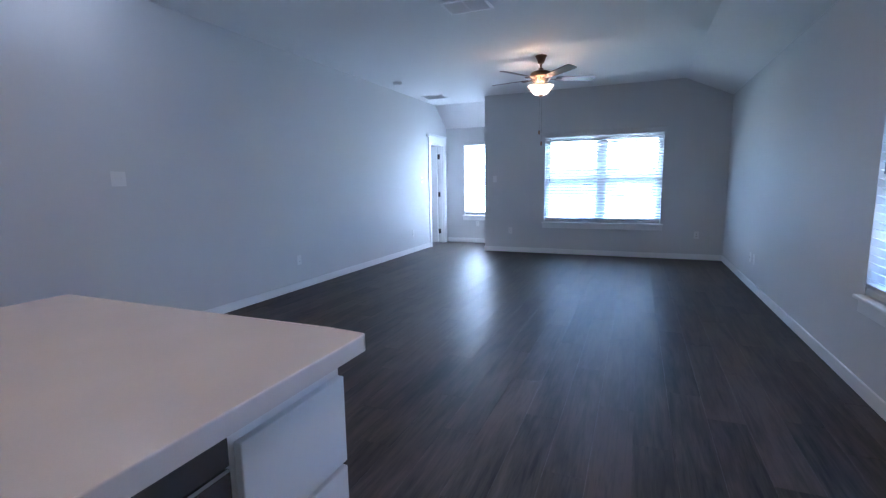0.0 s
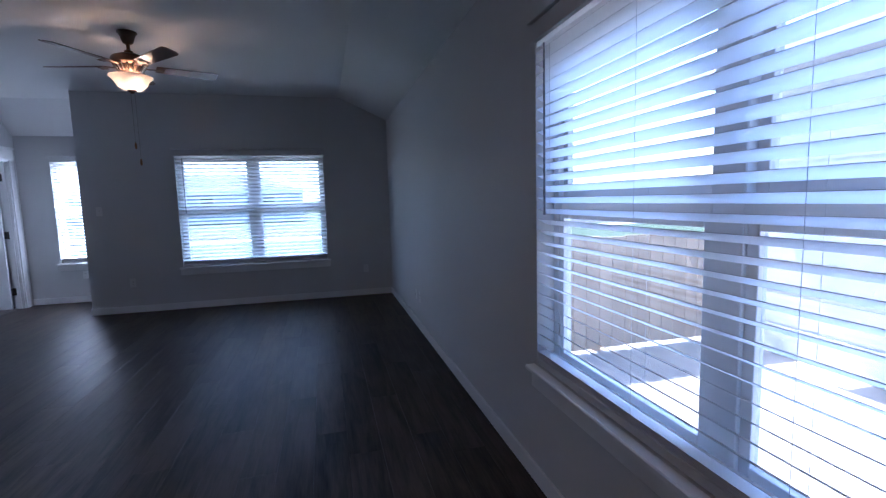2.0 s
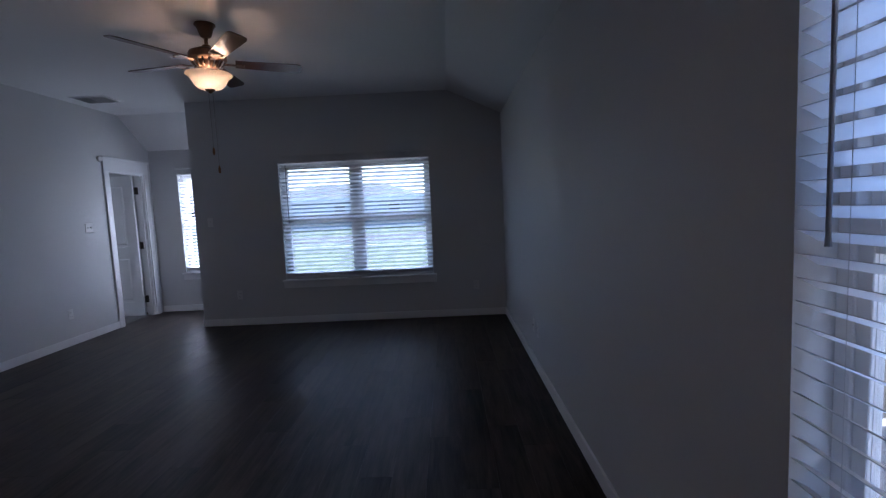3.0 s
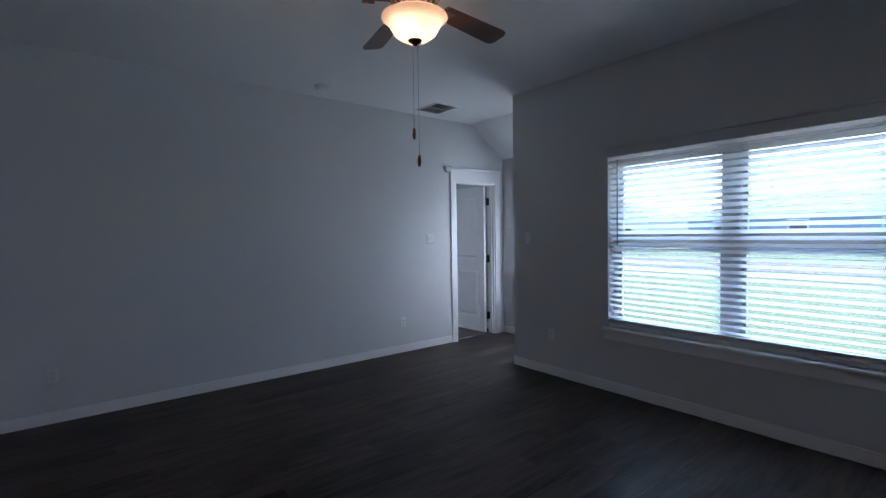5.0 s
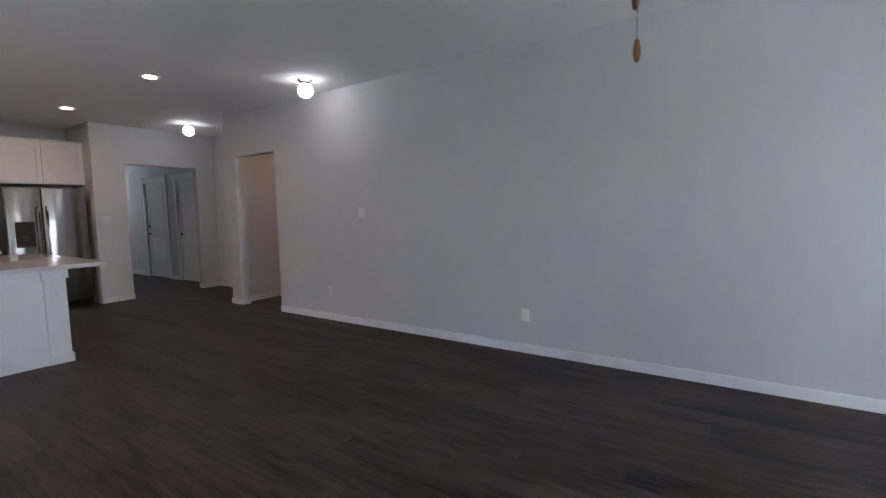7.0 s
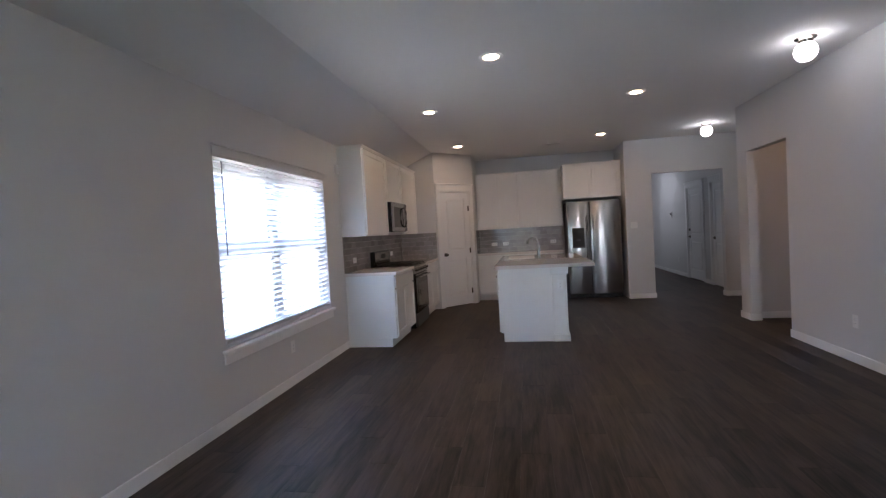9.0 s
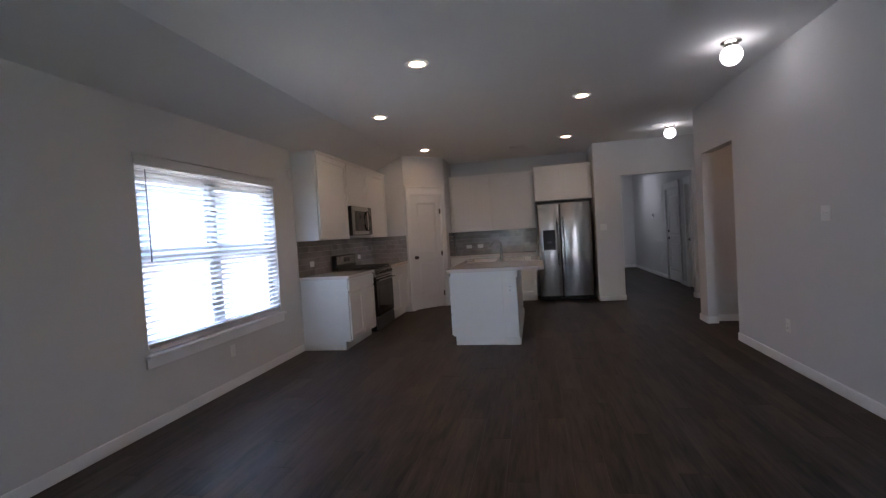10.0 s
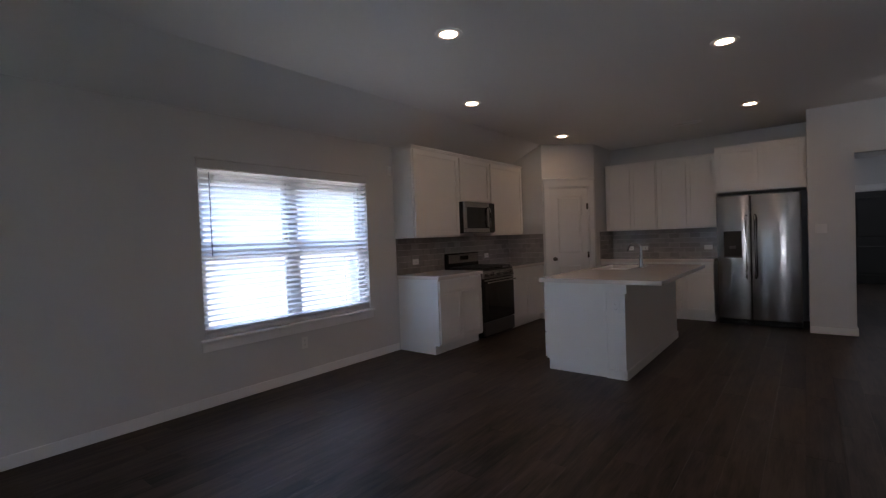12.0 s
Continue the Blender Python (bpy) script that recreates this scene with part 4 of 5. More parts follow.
# cabinets along the window wall
KD = 0.62
upper_cab(pose(RW, -0.66, 0, 0, 0, 90), 0.92, 1.365, 2.445, 0.31, 1, "cream-white shaker wall cabinet beside the microwave", (False, True))
upper_cab(pose(RW, -1.425, 0, 0, 0, 90), 0.763, 1.83, 2.445, 0.31, 1, "short cream-white wall cabinet above the microwave")
upper_cab(pose(RW, -2.39, 0, 0, 0, 90), 0.963, 1.365, 2.445, 0.31, 1, "cream-white shaker wall cabinet next to the pantry", (True, False))
base_cab(pose(RW, -0.66, 0, 0, 0, 90), 0.89, KD, [(0, 0.89, 2)], "cream-white base cabinet with a drawer over two doors")
base_cab(pose(RW, -2.448, 0, 0, 0, 90), 1.015, KD, [(0, 1.015, 2)], "cream-white base cabinet between range and pantry")
slab("countertop", 0.865, RW, -0.663, 0.255, "pale quartz countertop on the base cabinet by the window")
slab("countertop", 0.865, RW, -2.448, -1.432, "pale quartz countertop between range and pantry")
# cabinets along the back wall
upper_cab(pose(-0.56, BY, 0), 0.806, 1.365, 2.445, 0.31, 2, "cream-white shaker wall cabinet on the back wall")
upper_cab(pose(-1.405, BY, 0), 0.84, 1.365, 2.445, 0.31, 2, "cream-white shaker wall cabinet next to the refrigerator")
upper_cab(pose(-2.43, BY, 0), 1.02, 1.84, 2.475, 0.60, 2, "deep cream-white cabinet above the refrigerator")
base_cab(pose(-0.53, BY, 0), 0.775, 0.61, [(0, 0.385, 1), (0.385, 0.775, 1)], "cream-white base cabinet on the back wall")
base_cab(pose(-1.37, BY, 0), 0.83, 0.61, [(0, 0.415, 1), (0.415, 0.83, 1)], "cream-white base cabinet next to the refrigerator")
slab("countertop", -1.385, 0.248, BY, BY + 0.65, "pale quartz countertop along the back wall")

# island
IX0, IX1, IY0, IY1 = -1.15, -0.345, -2.0, 0.04
isl = thing("kitchen_island", pose((IX0 + IX1) / 2, (IY0 + IY1) / 2, 0), "white kitchen island with a dishwasher and an end post", "kitchen island")
ox, oy = (IX0 + IX1) / 2, (IY0 + IY1) / 2


def L(x0, x1, y0, y1, z0, z1):
    return (x0 - ox, x1 - ox, y0 - oy, y1 - oy, z0, z1)


boxpart("body", L(-1.115, IX1, IY0, 0.04, 0.105, 0.874), CABINET, isl, bev=0.0015)
boxpart("toe_kick", L(-1.115, IX1 - 0.065, IY0, 0.038, 0.0, 0.105), CABINET, isl)
boxpart("end_panel", L(-0.96, IX1 - 0.03, 0.04, 0.052, 0.0, 0.874), CABINET, isl, bev=0.0015)
boxpart("end_post", L(-1.13, -0.965, 0.035, 0.06, 0.0, 0.874), CABINET, isl, bev=0.002)
boxpart("post_cap", L(-1.15, -0.95, 0.03, 0.072, 0.79, 0.874), CABINET, isl, bev=0.003)
boxpart("post_base", L(-1.145, -0.955, 0.03, 0.07, 0.0, 0.085), CABINET, isl, bev=0.003)
boxpart("back_panel", L(-1.13, -1.115, IY0, 0.055, 0.0, 0.874), CABINET, isl, bev=0.0015)
boxpart("back_baseboard", L(-1.145, -1.13, IY0, 0.03, 0.0, 0.085), CABINET, isl, bev=0.002)


def isl_front(name, y0, y1, z0, z1, flat, material=CABINET):
    bm = bmesh.new()
    t = 0.019
    x = IX1 - ox
    y0, y1 = y0 - oy + 0.002, y1 - oy - 0.002
    if flat:
        cube(bm, x, x + t, y0, y1, z0, z1, bev=0.002)
    else:
        f = 0.055
        cube(bm, x, x + t, y0, y0 + f, z0, z1, bev=0.001)
        cube(bm, x, x + t, y1 - f, y1, z0, z1, bev=0.001)
        cube(bm, x, x + t, y0 + f, y1 - f, z0, z0 + f, bev=0.001)
        cube(bm, x, x + t, y0 + f, y1 - f, z1 - f, z1, bev=0.001)
        cube(bm, x, x + t - 0.009, y0 + f, y1 - f, z0 + f, z1 - f)
    return part(name, bm, material, isl)


isl_front("drawer", -0.268, 0.036, 0.618, 0.826, True)
isl_front("drawer", -0.268, 0.036, 0.37, 0.606, True)
isl_front("drawer", -0.268, 0.036, 0.115, 0.358, True)
isl_front("drawer", -1.985, -0.91, 0.70, 0.842, True)
isl_front("door", -1.985, -1.45, 0.115, 0.69, False)
isl_front("door", -1.445, -0.91, 0.115, 0.69, False)
slab("countertop", -1.45, -0.295, -2.06, 0.09, "pale quartz island top with a sunk sink", hole=(-0.80, -0.40, -1.86, -1.12))
dwm = thing("dishwasher", pose(IX1, -0.59, 0), "stainless steel dishwasher built into the island", "dishwasher")
boxpart("door", (0.0, 0.024, -0.298, 0.298, 0.115, 0.80), STEEL, dwm, bev=0.004)
boxpart("control_strip", (0.0, 0.022, -0.298, 0.298, 0.803, 0.858), STEEL, dwm, bev=0.003)
bm = bmesh.new()
tube(bm, [(0.022, -0.24, 0.745), (0.055, -0.235, 0.745), (0.06, -0.2, 0.745), (0.06, 0.2, 0.745), (0.055, 0.235, 0.745), (0.022, 0.24, 0.745)], 0.009, 10)
part("handle", bm, STEEL, dwm, smooth=True)
op = plate(facing(-1.05, 0.06, 0.665, "+y"), "outlet", "white duplex outlet on the island post")
# sink and tap
sk = thing("kitchen_sink", pose(-0.60, -1.49, 0.874), "stainless steel undermount sink in the island", "sink")
bm = bmesh.new()
x0, x1, y0, y1, zb = -0.198, 0.198, -0.368, 0.368, -0.2
cube(bm, x0 - 0.002, x0 + 0.002, y0, y1, zb, 0.001)
cube(bm, x1 - 0.002, x1 + 0.002, y0, y1, zb, 0.001)
cube(bm, x0, x1, y0 - 0.002, y0 + 0.002, zb, 0.001)
cube(bm, x0, x1, y1 - 0.002, y1 + 0.002, zb, 0.001)
cube(bm, x0, x1, y0, y1, zb - 0.004, zb)
part("bowl", bm, SINKSTEEL, sk)
bm = bmesh.new()
lathe(bm, [(0, zb + 0.004), (0.04, zb + 0.004), (0.045, zb + 0.001)], 20)
part("drain", bm, CHROME, sk, smooth=True)
tp = thing("kitchen_tap", pose(-0.86, -1.50, 0.914), "chrome gooseneck kitchen tap on the island", "tap")
bm = bmesh.new()
cube(bm, -0.03, 0.03, -0.12, 0.12, 0, 0.006, bev=0.003)
part("deck_plate", bm, CHROME, tp)
bm = bmesh.new()
lathe(bm, [(0.0, 0.006), (0.028, 0.006), (0.026, 0.02), (0.022, 0.06), (0.021, 0.13), (0.018, 0.16), (0.0, 0.16)], 24)
part("column", bm, CHROME, tp, smooth=True)
bm = bmesh.new()
pts = [(0, 0, 0.15), (0, 0, 0.22)] + [(0.075 - 0.075 * math.cos(a), 0, 0.225 + 0.065 * math.sin(a)) for a in [math.pi * i / 12 for i in range(0, 11)]]
tube(bm, pts, 0.0135, 14)
part("spout", bm, CHROME, tp, smooth=True)
bm = bmesh.new()
e = pts[-1]
tube(bm, [e, (e[0] + 0.012, 0, e[2] - 0.03), (e[0] + 0.02, 0, e[2] - 0.06)], 0.017, 14)
part("spray_head", bm, CHROME, tp, smooth=True)
bm = bmesh.new()
tube(bm, [(-0.0, 0.018, 0.10), (0, 0.05, 0.115), (0.0, 0.10, 0.16)], 0.006, 10)
part("lever", bm, CHROME, tp, smooth=True)

# range
rg = thing("gas_range", pose(RW - 0.02, -1.426, 0, 0, 0, 90), "stainless and black gas range against the window wall", "range")
W, D = 0.757, 0.61
boxpart("body", (0, W, 0.0, D, 0.03, 0.895), BLACK, rg, bev=0.002)
boxpart("cooktop", (-0.001, W + 0.001, 0.06, D + 0.025, 0.895, 0.914), BLACK, rg, bev=0.004)
bm = bmesh.new()
cube(bm, 0.0, W, 0.0, 0.06, 0.895, 1.13, bev=0.006)
part("backguard", bm, BLACK, rg)
bgp = boxpart("backguard_face", (0.02, W - 0.02, 0.06, 0.072, 0.99, 1.115), STEEL, rg, bev=0.004)
boxpart("display", (0.28, 0.48, 0.072, 0.074, 1.03, 1.09), BLACKGLASS, bgp)
bm = bmesh.new()
vs = [bm.verts.new(p) for p in ((0, D, 0.80), (W, D, 0.80), (W, D, 0.90), (0, D, 0.90), (0, D + 0.045, 0.80), (W, D + 0.045, 0.80), (W, D + 0.022, 0.90), (0, D + 0.022, 0.90))]
for f in ((0, 1, 2, 3), (4, 5, 6, 7), (0, 1, 5, 4), (3, 2, 6, 7), (0, 3, 7, 4), (1, 2, 6, 5)):
    bm.faces.new([vs[i] for i in f])
cp = part("control_panel", bm, STEEL, rg)
for x in (0.09, 0.21, 0.38, 0.55, 0.67):
    bm = bmesh.new()
    cyl(bm, (x, D + 0.03, 0.85), (x, D + 0.066, 0.858), 0.023, 0.019, 18)
    cube(bm, x - 0.003, x + 0.003, D + 0.06, D + 0.075, 0.838, 0.876, bev=0.001)
    part("knob", bm, NICKEL, cp, smooth=False)
boxpart("oven_door", (0.004, W - 0.004, D, D + 0.04, 0.24, 0.79), BLACK, rg, bev=0.004)
boxpart("oven_window", (0.10, W - 0.10, D + 0.04, D + 0.042, 0.32, 0.66), BLACKGLASS, rg)
boxpart("door_band", (0.006, W - 0.006, D + 0.04, D + 0.043, 0.762, 0.788), STEEL, rg, bev=0.001)
bm = bmesh.new()
tube(bm, [(0.06, D + 0.04, 0.75), (0.06, D + 0.085, 0.75)], 0.009, 8)
tube(bm, [(W - 0.06, D + 0.04, 0.75), (W - 0.06, D + 0.085, 0.75)], 0.009, 8)
tube(bm, [(0.03, D + 0.085, 0.75), (W - 0.03, D + 0.085, 0.75)], 0.012, 12)
part("oven_handle", bm, STEEL, rg, smooth=True)
boxpart("drawer", (0.004, W - 0.004, D, D + 0.036, 0.05, 0.225), DARKSTEEL, rg, bev=0.004)
for gx in (0.03, 0.275, 0.52):
    bm = bmesh.new()
    for yy in (0.09, 0.22, 0.35, 0.48, 0.60):
        cube(bm, gx, gx + 0.21, yy - 0.006, yy + 0.006, 0.932, 0.946)
    for xx in (0, 0.105, 0.21):
        cube(bm, gx + xx - 0.006, gx + xx + 0.006, 0.085, 0.605, 0.930, 0.944)
    for xx in (0, 0.21):
        for yy in (0.09, 0.60):
            cube(bm, gx + xx - 0.008, gx + xx + 0.008, yy - 0.008, yy + 0.008, 0.914, 0.934)
    part("burner_grate", bm, IRON, rg)
for bx, byy in ((0.135, 0.2), (0.135, 0.48), (0.38, 0.34), (0.625, 0.2), (0.625, 0.48)):
    bm = bmesh.new()
    lathe(bm, [(0, 0.914), (0.05, 0.914), (0.048, 0.922), (0.034, 0.922), (0.034, 0.928), (0, 0.929)], 20, (bx, byy, 0))
    part("burner", bm, IRON, rg, smooth=True)

# microwave over the range
mw = thing("microwave_oven", pose(RW, -1.424, 0, 0, 0, 90), "stainless over-range microwave under the short cabinet", "microwave")
boxpart("body", (0.002, 0.757, 0, 0.37, 1.41, 1.828), BLACK, mw, bev=0.003)
boxes("door", [(0.15, 0.757, 0.37, 0.395, 1.415, 1.47), (0.15, 0.757, 0.37, 0.395, 1.755, 1.825), (0.15, 0.20, 0.37, 0.395, 1.47, 1.755), (0.70, 0.757, 0.37, 0.395, 1.47, 1.755)], STEEL, mw, bev=0.002)
boxpart("door_window", (0.20, 0.70, 0.372, 0.39, 1.47, 1.755), BLACKGLASS, mw)
boxpart("control_panel", (0.002, 0.148, 0.37, 0.393, 1.415, 1.825), BLACKGLASS, mw, bev=0.003)
bm = bmesh.new()
tube(bm, [(0.175, 0.39, 1.47), (0.178, 0.42, 1.49), (0.18, 0.434, 1.55), (0.18, 0.434, 1.69), (0.178, 0.42, 1.75), (0.175, 0.39, 1.77)], 0.011, 10)
part("handle", bm, STEEL, mw, smooth=True)
boxpart("vent_grille", (0.01, 0.75, 0.3, 0.372, 1.404, 1.41), DARKSTEEL, mw)

# refrigerator
FRX0, FRX1, FRB = -2.375, -1.435, BY + 0.03
fr = thing("refrigerator", pose(FRX0, FRB, 0), "stainless side-by-side refrigerator with a water dispenser", "refrigerator")
W, D, Hh = FRX1 - FRX0, 0.66, 1.775
boxpart("body", (0.004, W - 0.004, 0, D, 0.02, Hh), DARKSTEEL, fr, bev=0.004)
boxpart("bottom_grille", (0.01, W - 0.01, D, D + 0.05, 0.02, 0.085), BLACK, fr, bev=0.004)
sp = W * 0.575
d1 = boxpart("door", (0.002, sp - 0.003, D + 0.006, D + 0.085, 0.095, Hh + 0.008), STEELDOOR, fr, bev=0.014, seg=3)
d2x0, d2x1 = sp + 0.003, W - 0.002
bm = bmesh.new()
cube(bm, d2x0, d2x1, D + 0.006, D + 0.085, 0.095, Hh + 0.008, bev=0.014, seg=3)
d2 = part("door", bm, STEELDOOR, fr, smooth=True)
dsp = boxpart("dispenser", (d2x0 + 0.10, d2x1 - 0.085, D + 0.084, D + 0.089, 0.94, 1.30), SLOT, d2, bev=0.002)
boxpart("paddle", ((d2x0 + d2x1) / 2 - 0.03, (d2x0 + d2x1) / 2 + 0.045, D + 0.089, D + 0.096, 1.06, 1.10), DARKSTEEL, d2, bev=0.004)
boxpart("drip_tray", (d2x0 + 0.11, d2x1 - 0.095, D + 0.089, D + 0.105, 0.945, 0.96), DARKSTEEL, d2, bev=0.002)
for x, dd in ((sp - 0.05, d1), (sp + 0.05, d2)):
    bm = bmesh.new()
    tube(bm, [(x, D + 0.08, 0.66), (x, D + 0.125, 0.675), (x, D + 0.14, 0.72), (x, D + 0.14, 1.45), (x, D + 0.125, 1.495), (x, D + 0.08, 1.51)], 0.0125, 12)
    part("handle", bm, STEEL, dd, smooth=True)
for x in (0.05, W - 0.05):
    boxpart("hinge_cap", (x - 0.035, x + 0.035, D - 0.05, D + 0.06, Hh, Hh + 0.022), DARKSTEEL, fr, bev=0.004)


# ---- backsplash tiles ----
def backsplash(m, w, h, label, skip=()):
    """Running-bond subway tiles, each an object: local x along the wall, y out of it."""
    b = thing("backsplash", m, label, "backsplash", kind="structure")
    boxpart("grout_bed", (0, w, 0.0005, 0.004, 0, h), GROUT, b)
    tw, th, g = 0.152, 0.0755, 0.003
    made = {}
    r = 0
    while r * th < h - 0.01:
        z0, z1 = r * th, min((r + 1) * th, h)
        x = -(tw / 2) * (r % 2)
        while x < w - 0.004:
            a, c = max(x, 0), min(x + tw, w)
            if c - a > 0.012:
                key = (round(c - a, 3), round(z1 - z0, 3))
                if key not in made:
                    bm = bmesh.new()
                    p, q = c - a - g, z1 - z0 - g
                    lo = [bm.verts.new((u, 0.003, v)) for u, v in ((0, 0), (p, 0), (p, q), (0, q))]
                    mi = [bm.verts.new((u, 0.0085, v)) for u, v in ((0, 0), (p, 0), (p, q), (0, q))]
                    e = 0.002
                    hi = [bm.verts.new((u, 0.0098, v)) for u, v in ((e, e), (p - e, e), (p - e, q - e), (e, q - e))]
                    for A, B in ((lo, mi), (mi, hi)):
                        for i in range(4):
                            bm.faces.new((A[i], A[(i + 1) % 4], B[(i + 1) % 4], B[i]))
                    bm.faces.new(hi)
                    bmesh.ops.recalc_face_normals(bm, faces=bm.faces)
                    me = bpy.data.meshes.new("tile")
                    bm.to_mesh(me)
                    bm.free()
                    me.materials.append(TILE)
                    made[key] = me
                o = new("tile", made[key])
                o.parent = b
                o.location = (a + g / 2, 0, z0 + g / 2)
                o.rotation_euler = (radians(random.uniform(-0.8, 0.8)), 0, radians(random.uniform(-0.6, 0.6)))
            x += tw
        r += 1
    return b


SH = 1.365 - 0.914
backsplash(facing(RW, -2.45, 0.914, "-x"), 2.70, SH, "glossy grey subway-tile backsplash behind the range")
backsplash(facing(RW - 0.012, -2.45, 0.914, "+y") @ pose(-(RW - 0.012 - 0.87), 0, 0), RW - 0.012 - 0.87, SH, "glossy grey subway-tile backsplash on the pantry wall")
backsplash(facing(-1.42, BY, 0.914, "+y"), 1.658, SH, "glossy grey subway-tile backsplash on the back wall")
backsplash(facing(0.25, BY, 0.914, "-x"), 0.65, SH, "glossy grey subway-tile backsplash beside the pantry")
plate(facing(RW - 0.0105, -0.09, 1.06, "-x") @ pose(0, 0, 0, 0, 90, 0), "outlet", "white outlet set sideways in the tiles")
plate(facing(RW - 0.0105, -1.75, 1.06, "-x") @ pose(0, 0, 0, 0, 90, 0), "outlet", "white outlet set sideways in the tiles")
for x in (-0.05, -0.28, -1.22):
    plate(facing(x, BY + 0.0105, 1.06, "+y") @ pose(0, 0, 0, 0, 90, 0), "outlet", "white outlet set sideways in the back wall tiles")


# ---- outdoors ----
GZ = -0.22
bm = bmesh.new()
cube(bm, -400, 400, -300, 600, GZ - 0.2, GZ)
tagged(part("ground", bm, LAWN), "green lawn reaching to the horizon", "ground", kind="structure")
bm = bmesh.new()
cube(bm, RW + T, 15.4, -14, 14.0, GZ - 0.1, GZ + 0.008)
tagged(part("side_yard", bm, DIRT), "bare sandy soil beside the house", "ground", kind="structure")
bm = bmesh.new()
cube(bm, RW + T + 0.01, RW + T + 1.0, -3, 4.9, GZ - 0.1, GZ + 0.03, bev=0.01)
tagged(part("side_path", bm, CONCRETE), "pale concrete strip along the house", "path", kind="structure")
bm = bmesh.new()
cube(bm, -120, 120, 24, 31, GZ - 0.1, GZ + 0.01)
tagged(part("road", bm, ASPHALT), "grey asphalt road beyond the lawn", "road", kind="structure")
bm = bmesh.new()
cube(bm, -120, 120, 21.4, 22.8, GZ - 0.1, GZ + 0.03)
tagged(part("pavement", bm, CONCRETE), "pale concrete pavement along the road", "pavement", kind="structure")

# Roof slab out of view, added to keep direct sun off window_2's blind.
bm = bmesh.new()
cube(bm, AX + T + 0.02, RW + T, FW + T + 0.002, AY + T + 0.45, 2.52, 2.66, bev=0.01)
tagged(part("sun_block_roof", bm, CONCRETE), "unseen roof slab added to keep the sun off the end window", "roof", kind="structure")
bm = bmesh.new()
cube(bm, AX + T, RW + T + 0.3, FW + T, AY + 1.2, GZ - 0.1, GZ + 0.06, bev=0.01)
tagged(part("patio_slab", bm, CONCRETE), "pale concrete patio slab outside the window", "patio", kind="structure")

fn = thing("fence", pose(1.75, 4.62, GZ), "tan wooden board fence closing the side yard", "fence")
for z in (0.28, 0.92):
    boxpart("rail", (0, 2.9, 0.02, 0.06, z - 0.045, z + 0.045), FENCEWOOD, fn, bev=0.003)
for x in (0.05, 1.45, 2.85):
    boxpart("post", (x - 0.045, x + 0.045, 0.06, 0.15, 0.0, 1.16), FENCEWOOD, fn, bev=0.004)
bm = bmesh.new()
cube(bm, 0, 0.138, 0.0, 0.018, 0.05, 1.16, bev=0.002)
b0 = part("board", bm, FENCEWOOD, fn)
for i in range(1, 20):
    o = b0.copy()
    scene.collection.objects.link(o)
    o.location = (i * 0.1445, random.uniform(-0.002, 0.002), random.uniform(-0.008, 0.008))


def house(x, y, w, d, h, rise, siding, label, rot=0, wins=3, group="houses across the road", glass=FARGLASS):
    hs = thing("house", pose(x, y, GZ, 0, 0, rot), label, "house", group)
    boxpart("wall", (-w / 2, w / 2, 0, d, 0, h), siding, hs)
    bm = bmesh.new()
    o = 0.5
    v = [bm.verts.new(p) for p in ((-w / 2 - o, -o, h), (w / 2 + o, -o, h), (w / 2 + o, d + o, h), (-w / 2 - o, d + o, h), (-w / 2 + d / 2.4, d / 2, h + rise), (w / 2 - d / 2.4, d / 2, h + rise))]
    for f in ((0, 1, 5, 4), (2, 3, 4, 5), (1, 2, 5), (3, 0, 4), (0, 3, 2, 1)):
        bm.faces.new([v[i] for i in f])
    part("roof", bm, ROOF, hs, "dark shingle roof")
    bm = bmesh.new()
    cube(bm, -w / 2 - o, w / 2 + o, -o - 0.03, -o, h - 0.12, h + 0.06)
    part("fascia", bm, SIDING, hs)
    if isinstance(wins, int):
        wins = [(-w / 2 + w * (i + 0.5) / wins, 0.62, 0.85, 2.3) for i in range(wins)]
    for cx, half, z0, z1 in wins:
        wi = boxpart("window", (cx - half, cx + half, -0.05, -0.003, z0, z1), SIDING, hs)
        boxpart("pane", (cx - half + 0.1, cx + half - 0.1, -0.056, -0.051, z0 + 0.1, z1 - 0.1), glass, wi)
    for i in range(int(h / 0.3)):
        boxpart("siding_board", (-w / 2 - 0.01, w / 2 + 0.01, -0.02, -0.002, i * 0.3 + 0.02, i * 0.3 + 0.29), siding, hs)
    return hs


house(-9, 44, 15, 10, 2.7, 1.7, SIDING2, "low blue-grey house across the road")
house(6.5, 46, 10, 9, 2.8, 2.0, SIDING2, "blue-grey house with a hipped roof across the road")
house(19, 45, 11, 9, 2.7, 1.8, SIDING, "pale house across the road")
house(-27, 45, 13, 9, 2.7, 1.8, SIDING, "pale house across the road")
house(4.75, -3.9, 17, 9, 2.7, 2.4, SIDING, "pale neighbouring house beside the side yard", rot=-90, wins=[(-1.9, 0.4, 0.25, 1.3)], group="", glass=PALEGLASS)


# ---- floor ----
bm = bmesh.new()
cube(bm, -5.7, RW, BY, 4.6, -0.10, -0.006)
cube(bm, LW - 0.06, RW, 4.6, AY, -0.10, -0.006)
fl = tagged(part("floor", bm, UNDER), "dark grey-brown vinyl plank floor", "floor", kind="structure")
bm = bmesh.new()
cube(bm, -5.7, -2.5, -11.6, BY, -0.10, -0.006)
fl2 = tagged(part("floor_hall", bm, UNDER), "dark grey-brown vinyl plank floor of the hall", "floor", kind="structure")
bm = bmesh.new()
cube(bm, -6.9, LW - 0.06, 4.6, AY, -0.10, 0.004)
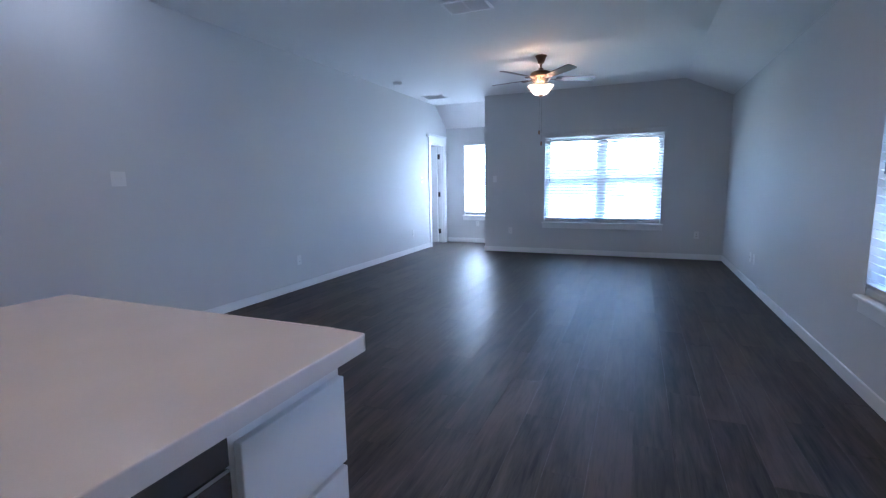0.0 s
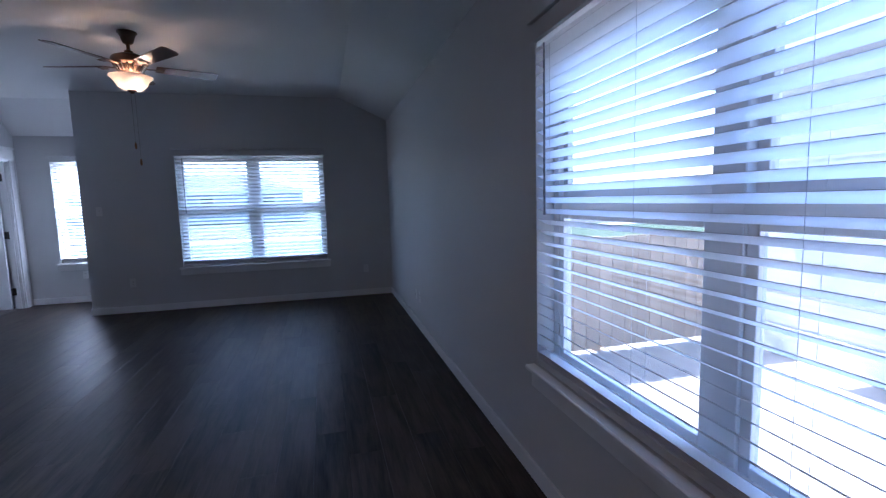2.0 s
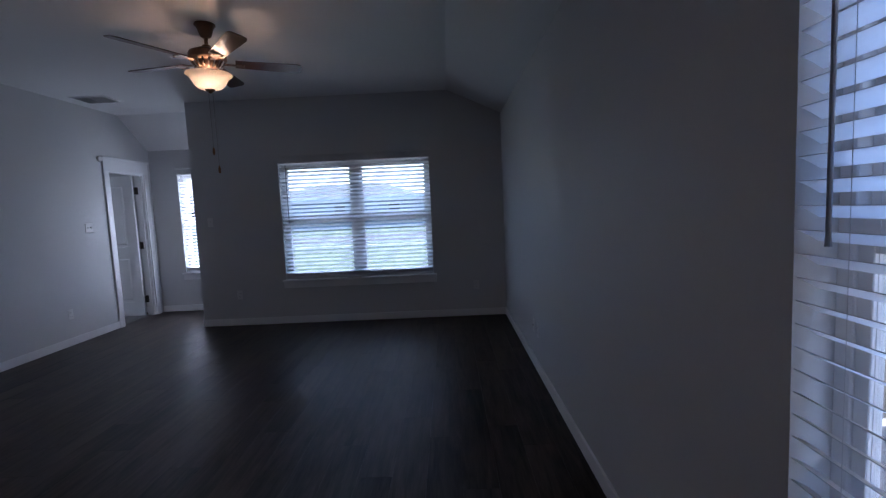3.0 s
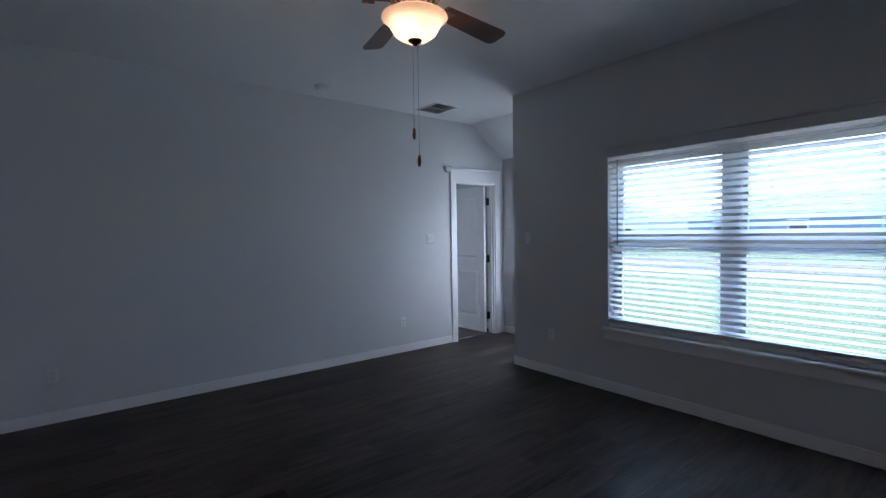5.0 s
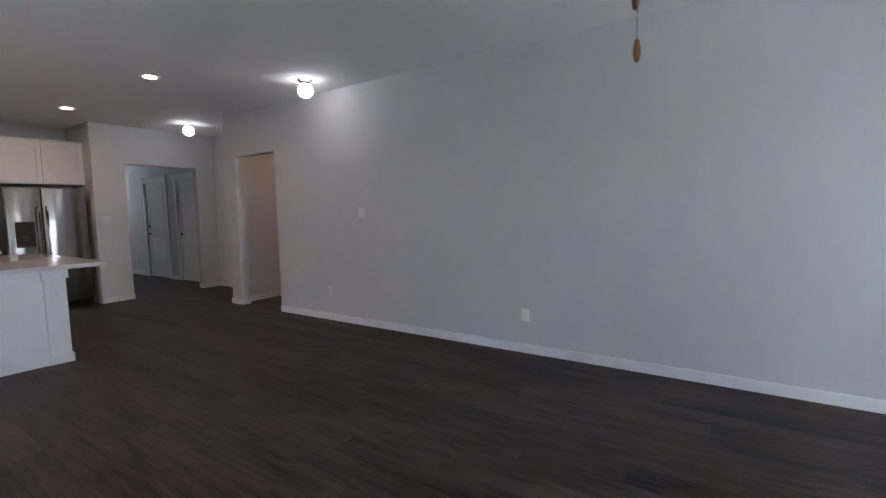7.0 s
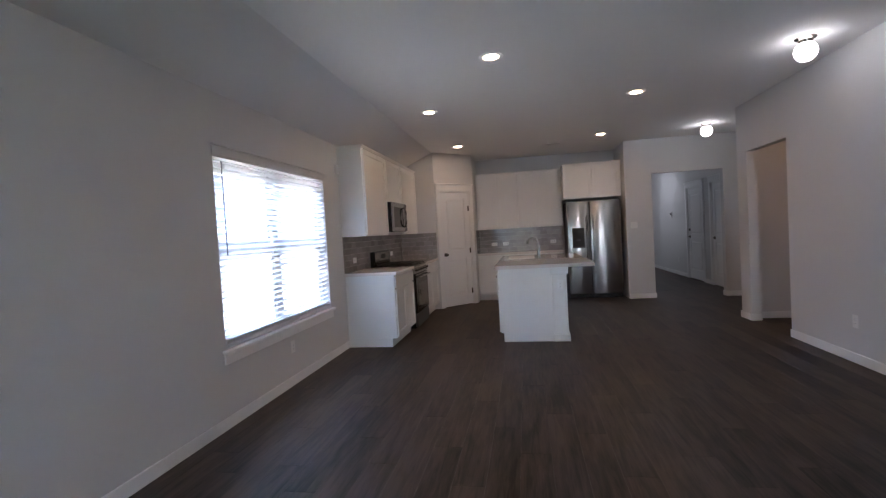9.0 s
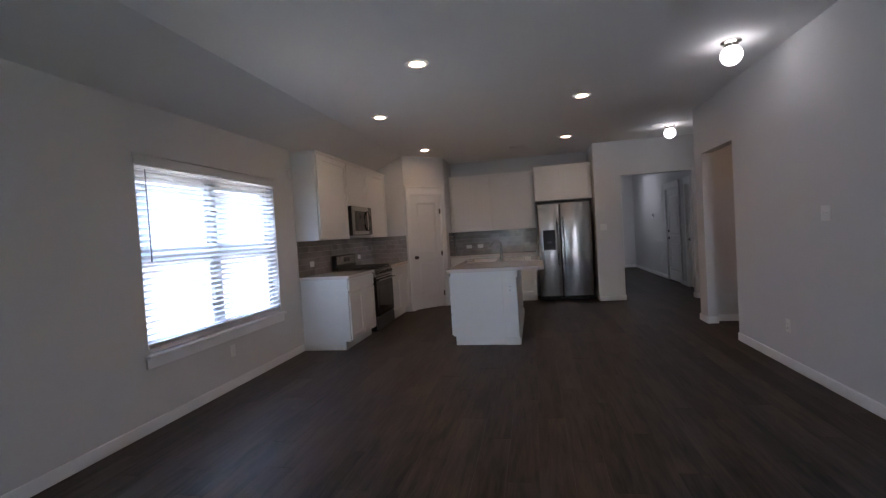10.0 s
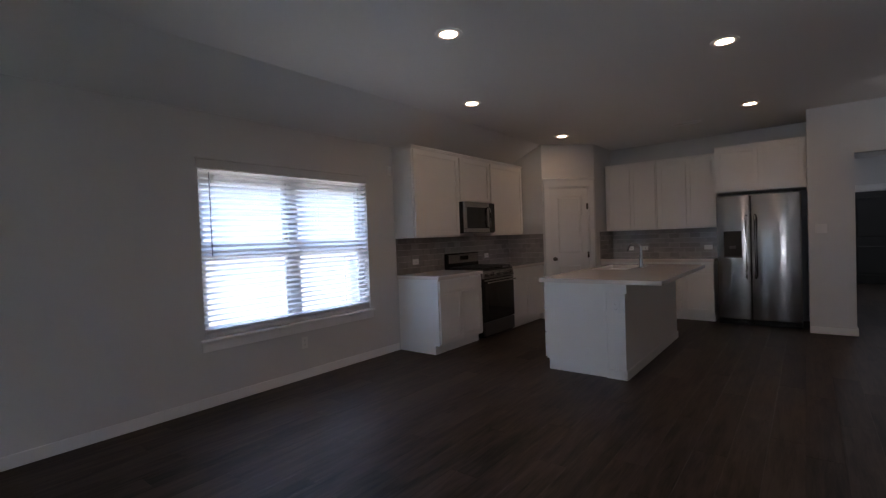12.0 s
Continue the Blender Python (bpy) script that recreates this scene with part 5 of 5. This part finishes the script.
tagged(part("floor_bedroom", bm, CARPET), "grey carpet on the bedroom floor", "floor", kind="structure")
PWID, PLEN = 0.1805, 1.22
cache = {}


def plank_shape(w, l):
    key = (round(w, 3), round(l, 3))
    if key in cache:
        return cache[key]
    e = 0.0009
    w, l = w - 0.0008, l - 0.0008
    vs = [(x, y, z) for z, i in ((-0.006, 0), (-e * 0.6, 0), (0.0, e)) for x, y in ((i, i), (w - i, i), (w - i, l - i), (i, l - i))]
    fs = [(8, 9, 10, 11)] + [(a + i, a + (i + 1) % 4, a + 4 + (i + 1) % 4, a + 4 + i) for a in (0, 4) for i in range(4)]
    cache[key] = (vs, fs, [None])
    return cache[key]


far_v, far_f = [], []
count = 0


def lay(x0, x1, y0, y1, parent):
    global count
    c = 0
    x = x0
    while x < x1 - 0.01:
        wd = min(PWID, x1 - x)
        y = y0 - PLEN * ((c * 0.37 + random.uniform(0, 0.25)) % 1.0)
        while y < y1 - 0.002:
            a, b = max(y, y0), min(y + PLEN, y1)
            if b - a > 0.02:
                if b - a < PLEN - 0.01:
                    b2 = a + round((b - a) / 0.02) * 0.02
                    b = min(b2, y1)
                vs, fs, holder = plank_shape(wd, b - a)
                near = parent and count < 300 and b > -1.9
                if near:
                    if holder[0] is None:
                        me = bpy.data.meshes.new("plank")
                        me.from_pydata(vs, [], fs)
                        me.materials.append(PLANK)
                        holder[0] = me
                    o = new("plank", holder[0])
                    o.parent = parent
                    o.location = (x, a, 0)
                    count += 1
                else:
                    n = len(far_v)
                    far_v.extend((vx + x, vy + a, vz) for vx, vy, vz in vs)
                    far_f.extend(tuple(n + i for i in f) for f in fs)
            y += PLEN
        x += wd
        c += 1


X6 = LW + 6 * PWID
lay(LW, X6, BY, AY, fl)
lay(X6, RW, BY, FW, fl)
lay(X6, AX, FW, AY, None)
lay(LW - 0.12, LW, FW, AY, None)
lay(HX, LW, BY, -1.04, None)
lay(-5.6, LW, -1.04, 0.05, None)
lay(HX, -2.5, -11.4, BY, None)
me = bpy.data.meshes.new("planks")
me.from_pydata(far_v, [], far_f)
me.materials.append(PLANKS)
o = new("planks", me)
o.parent = fl
tagged(o, "dark vinyl planks", kind="stuff")
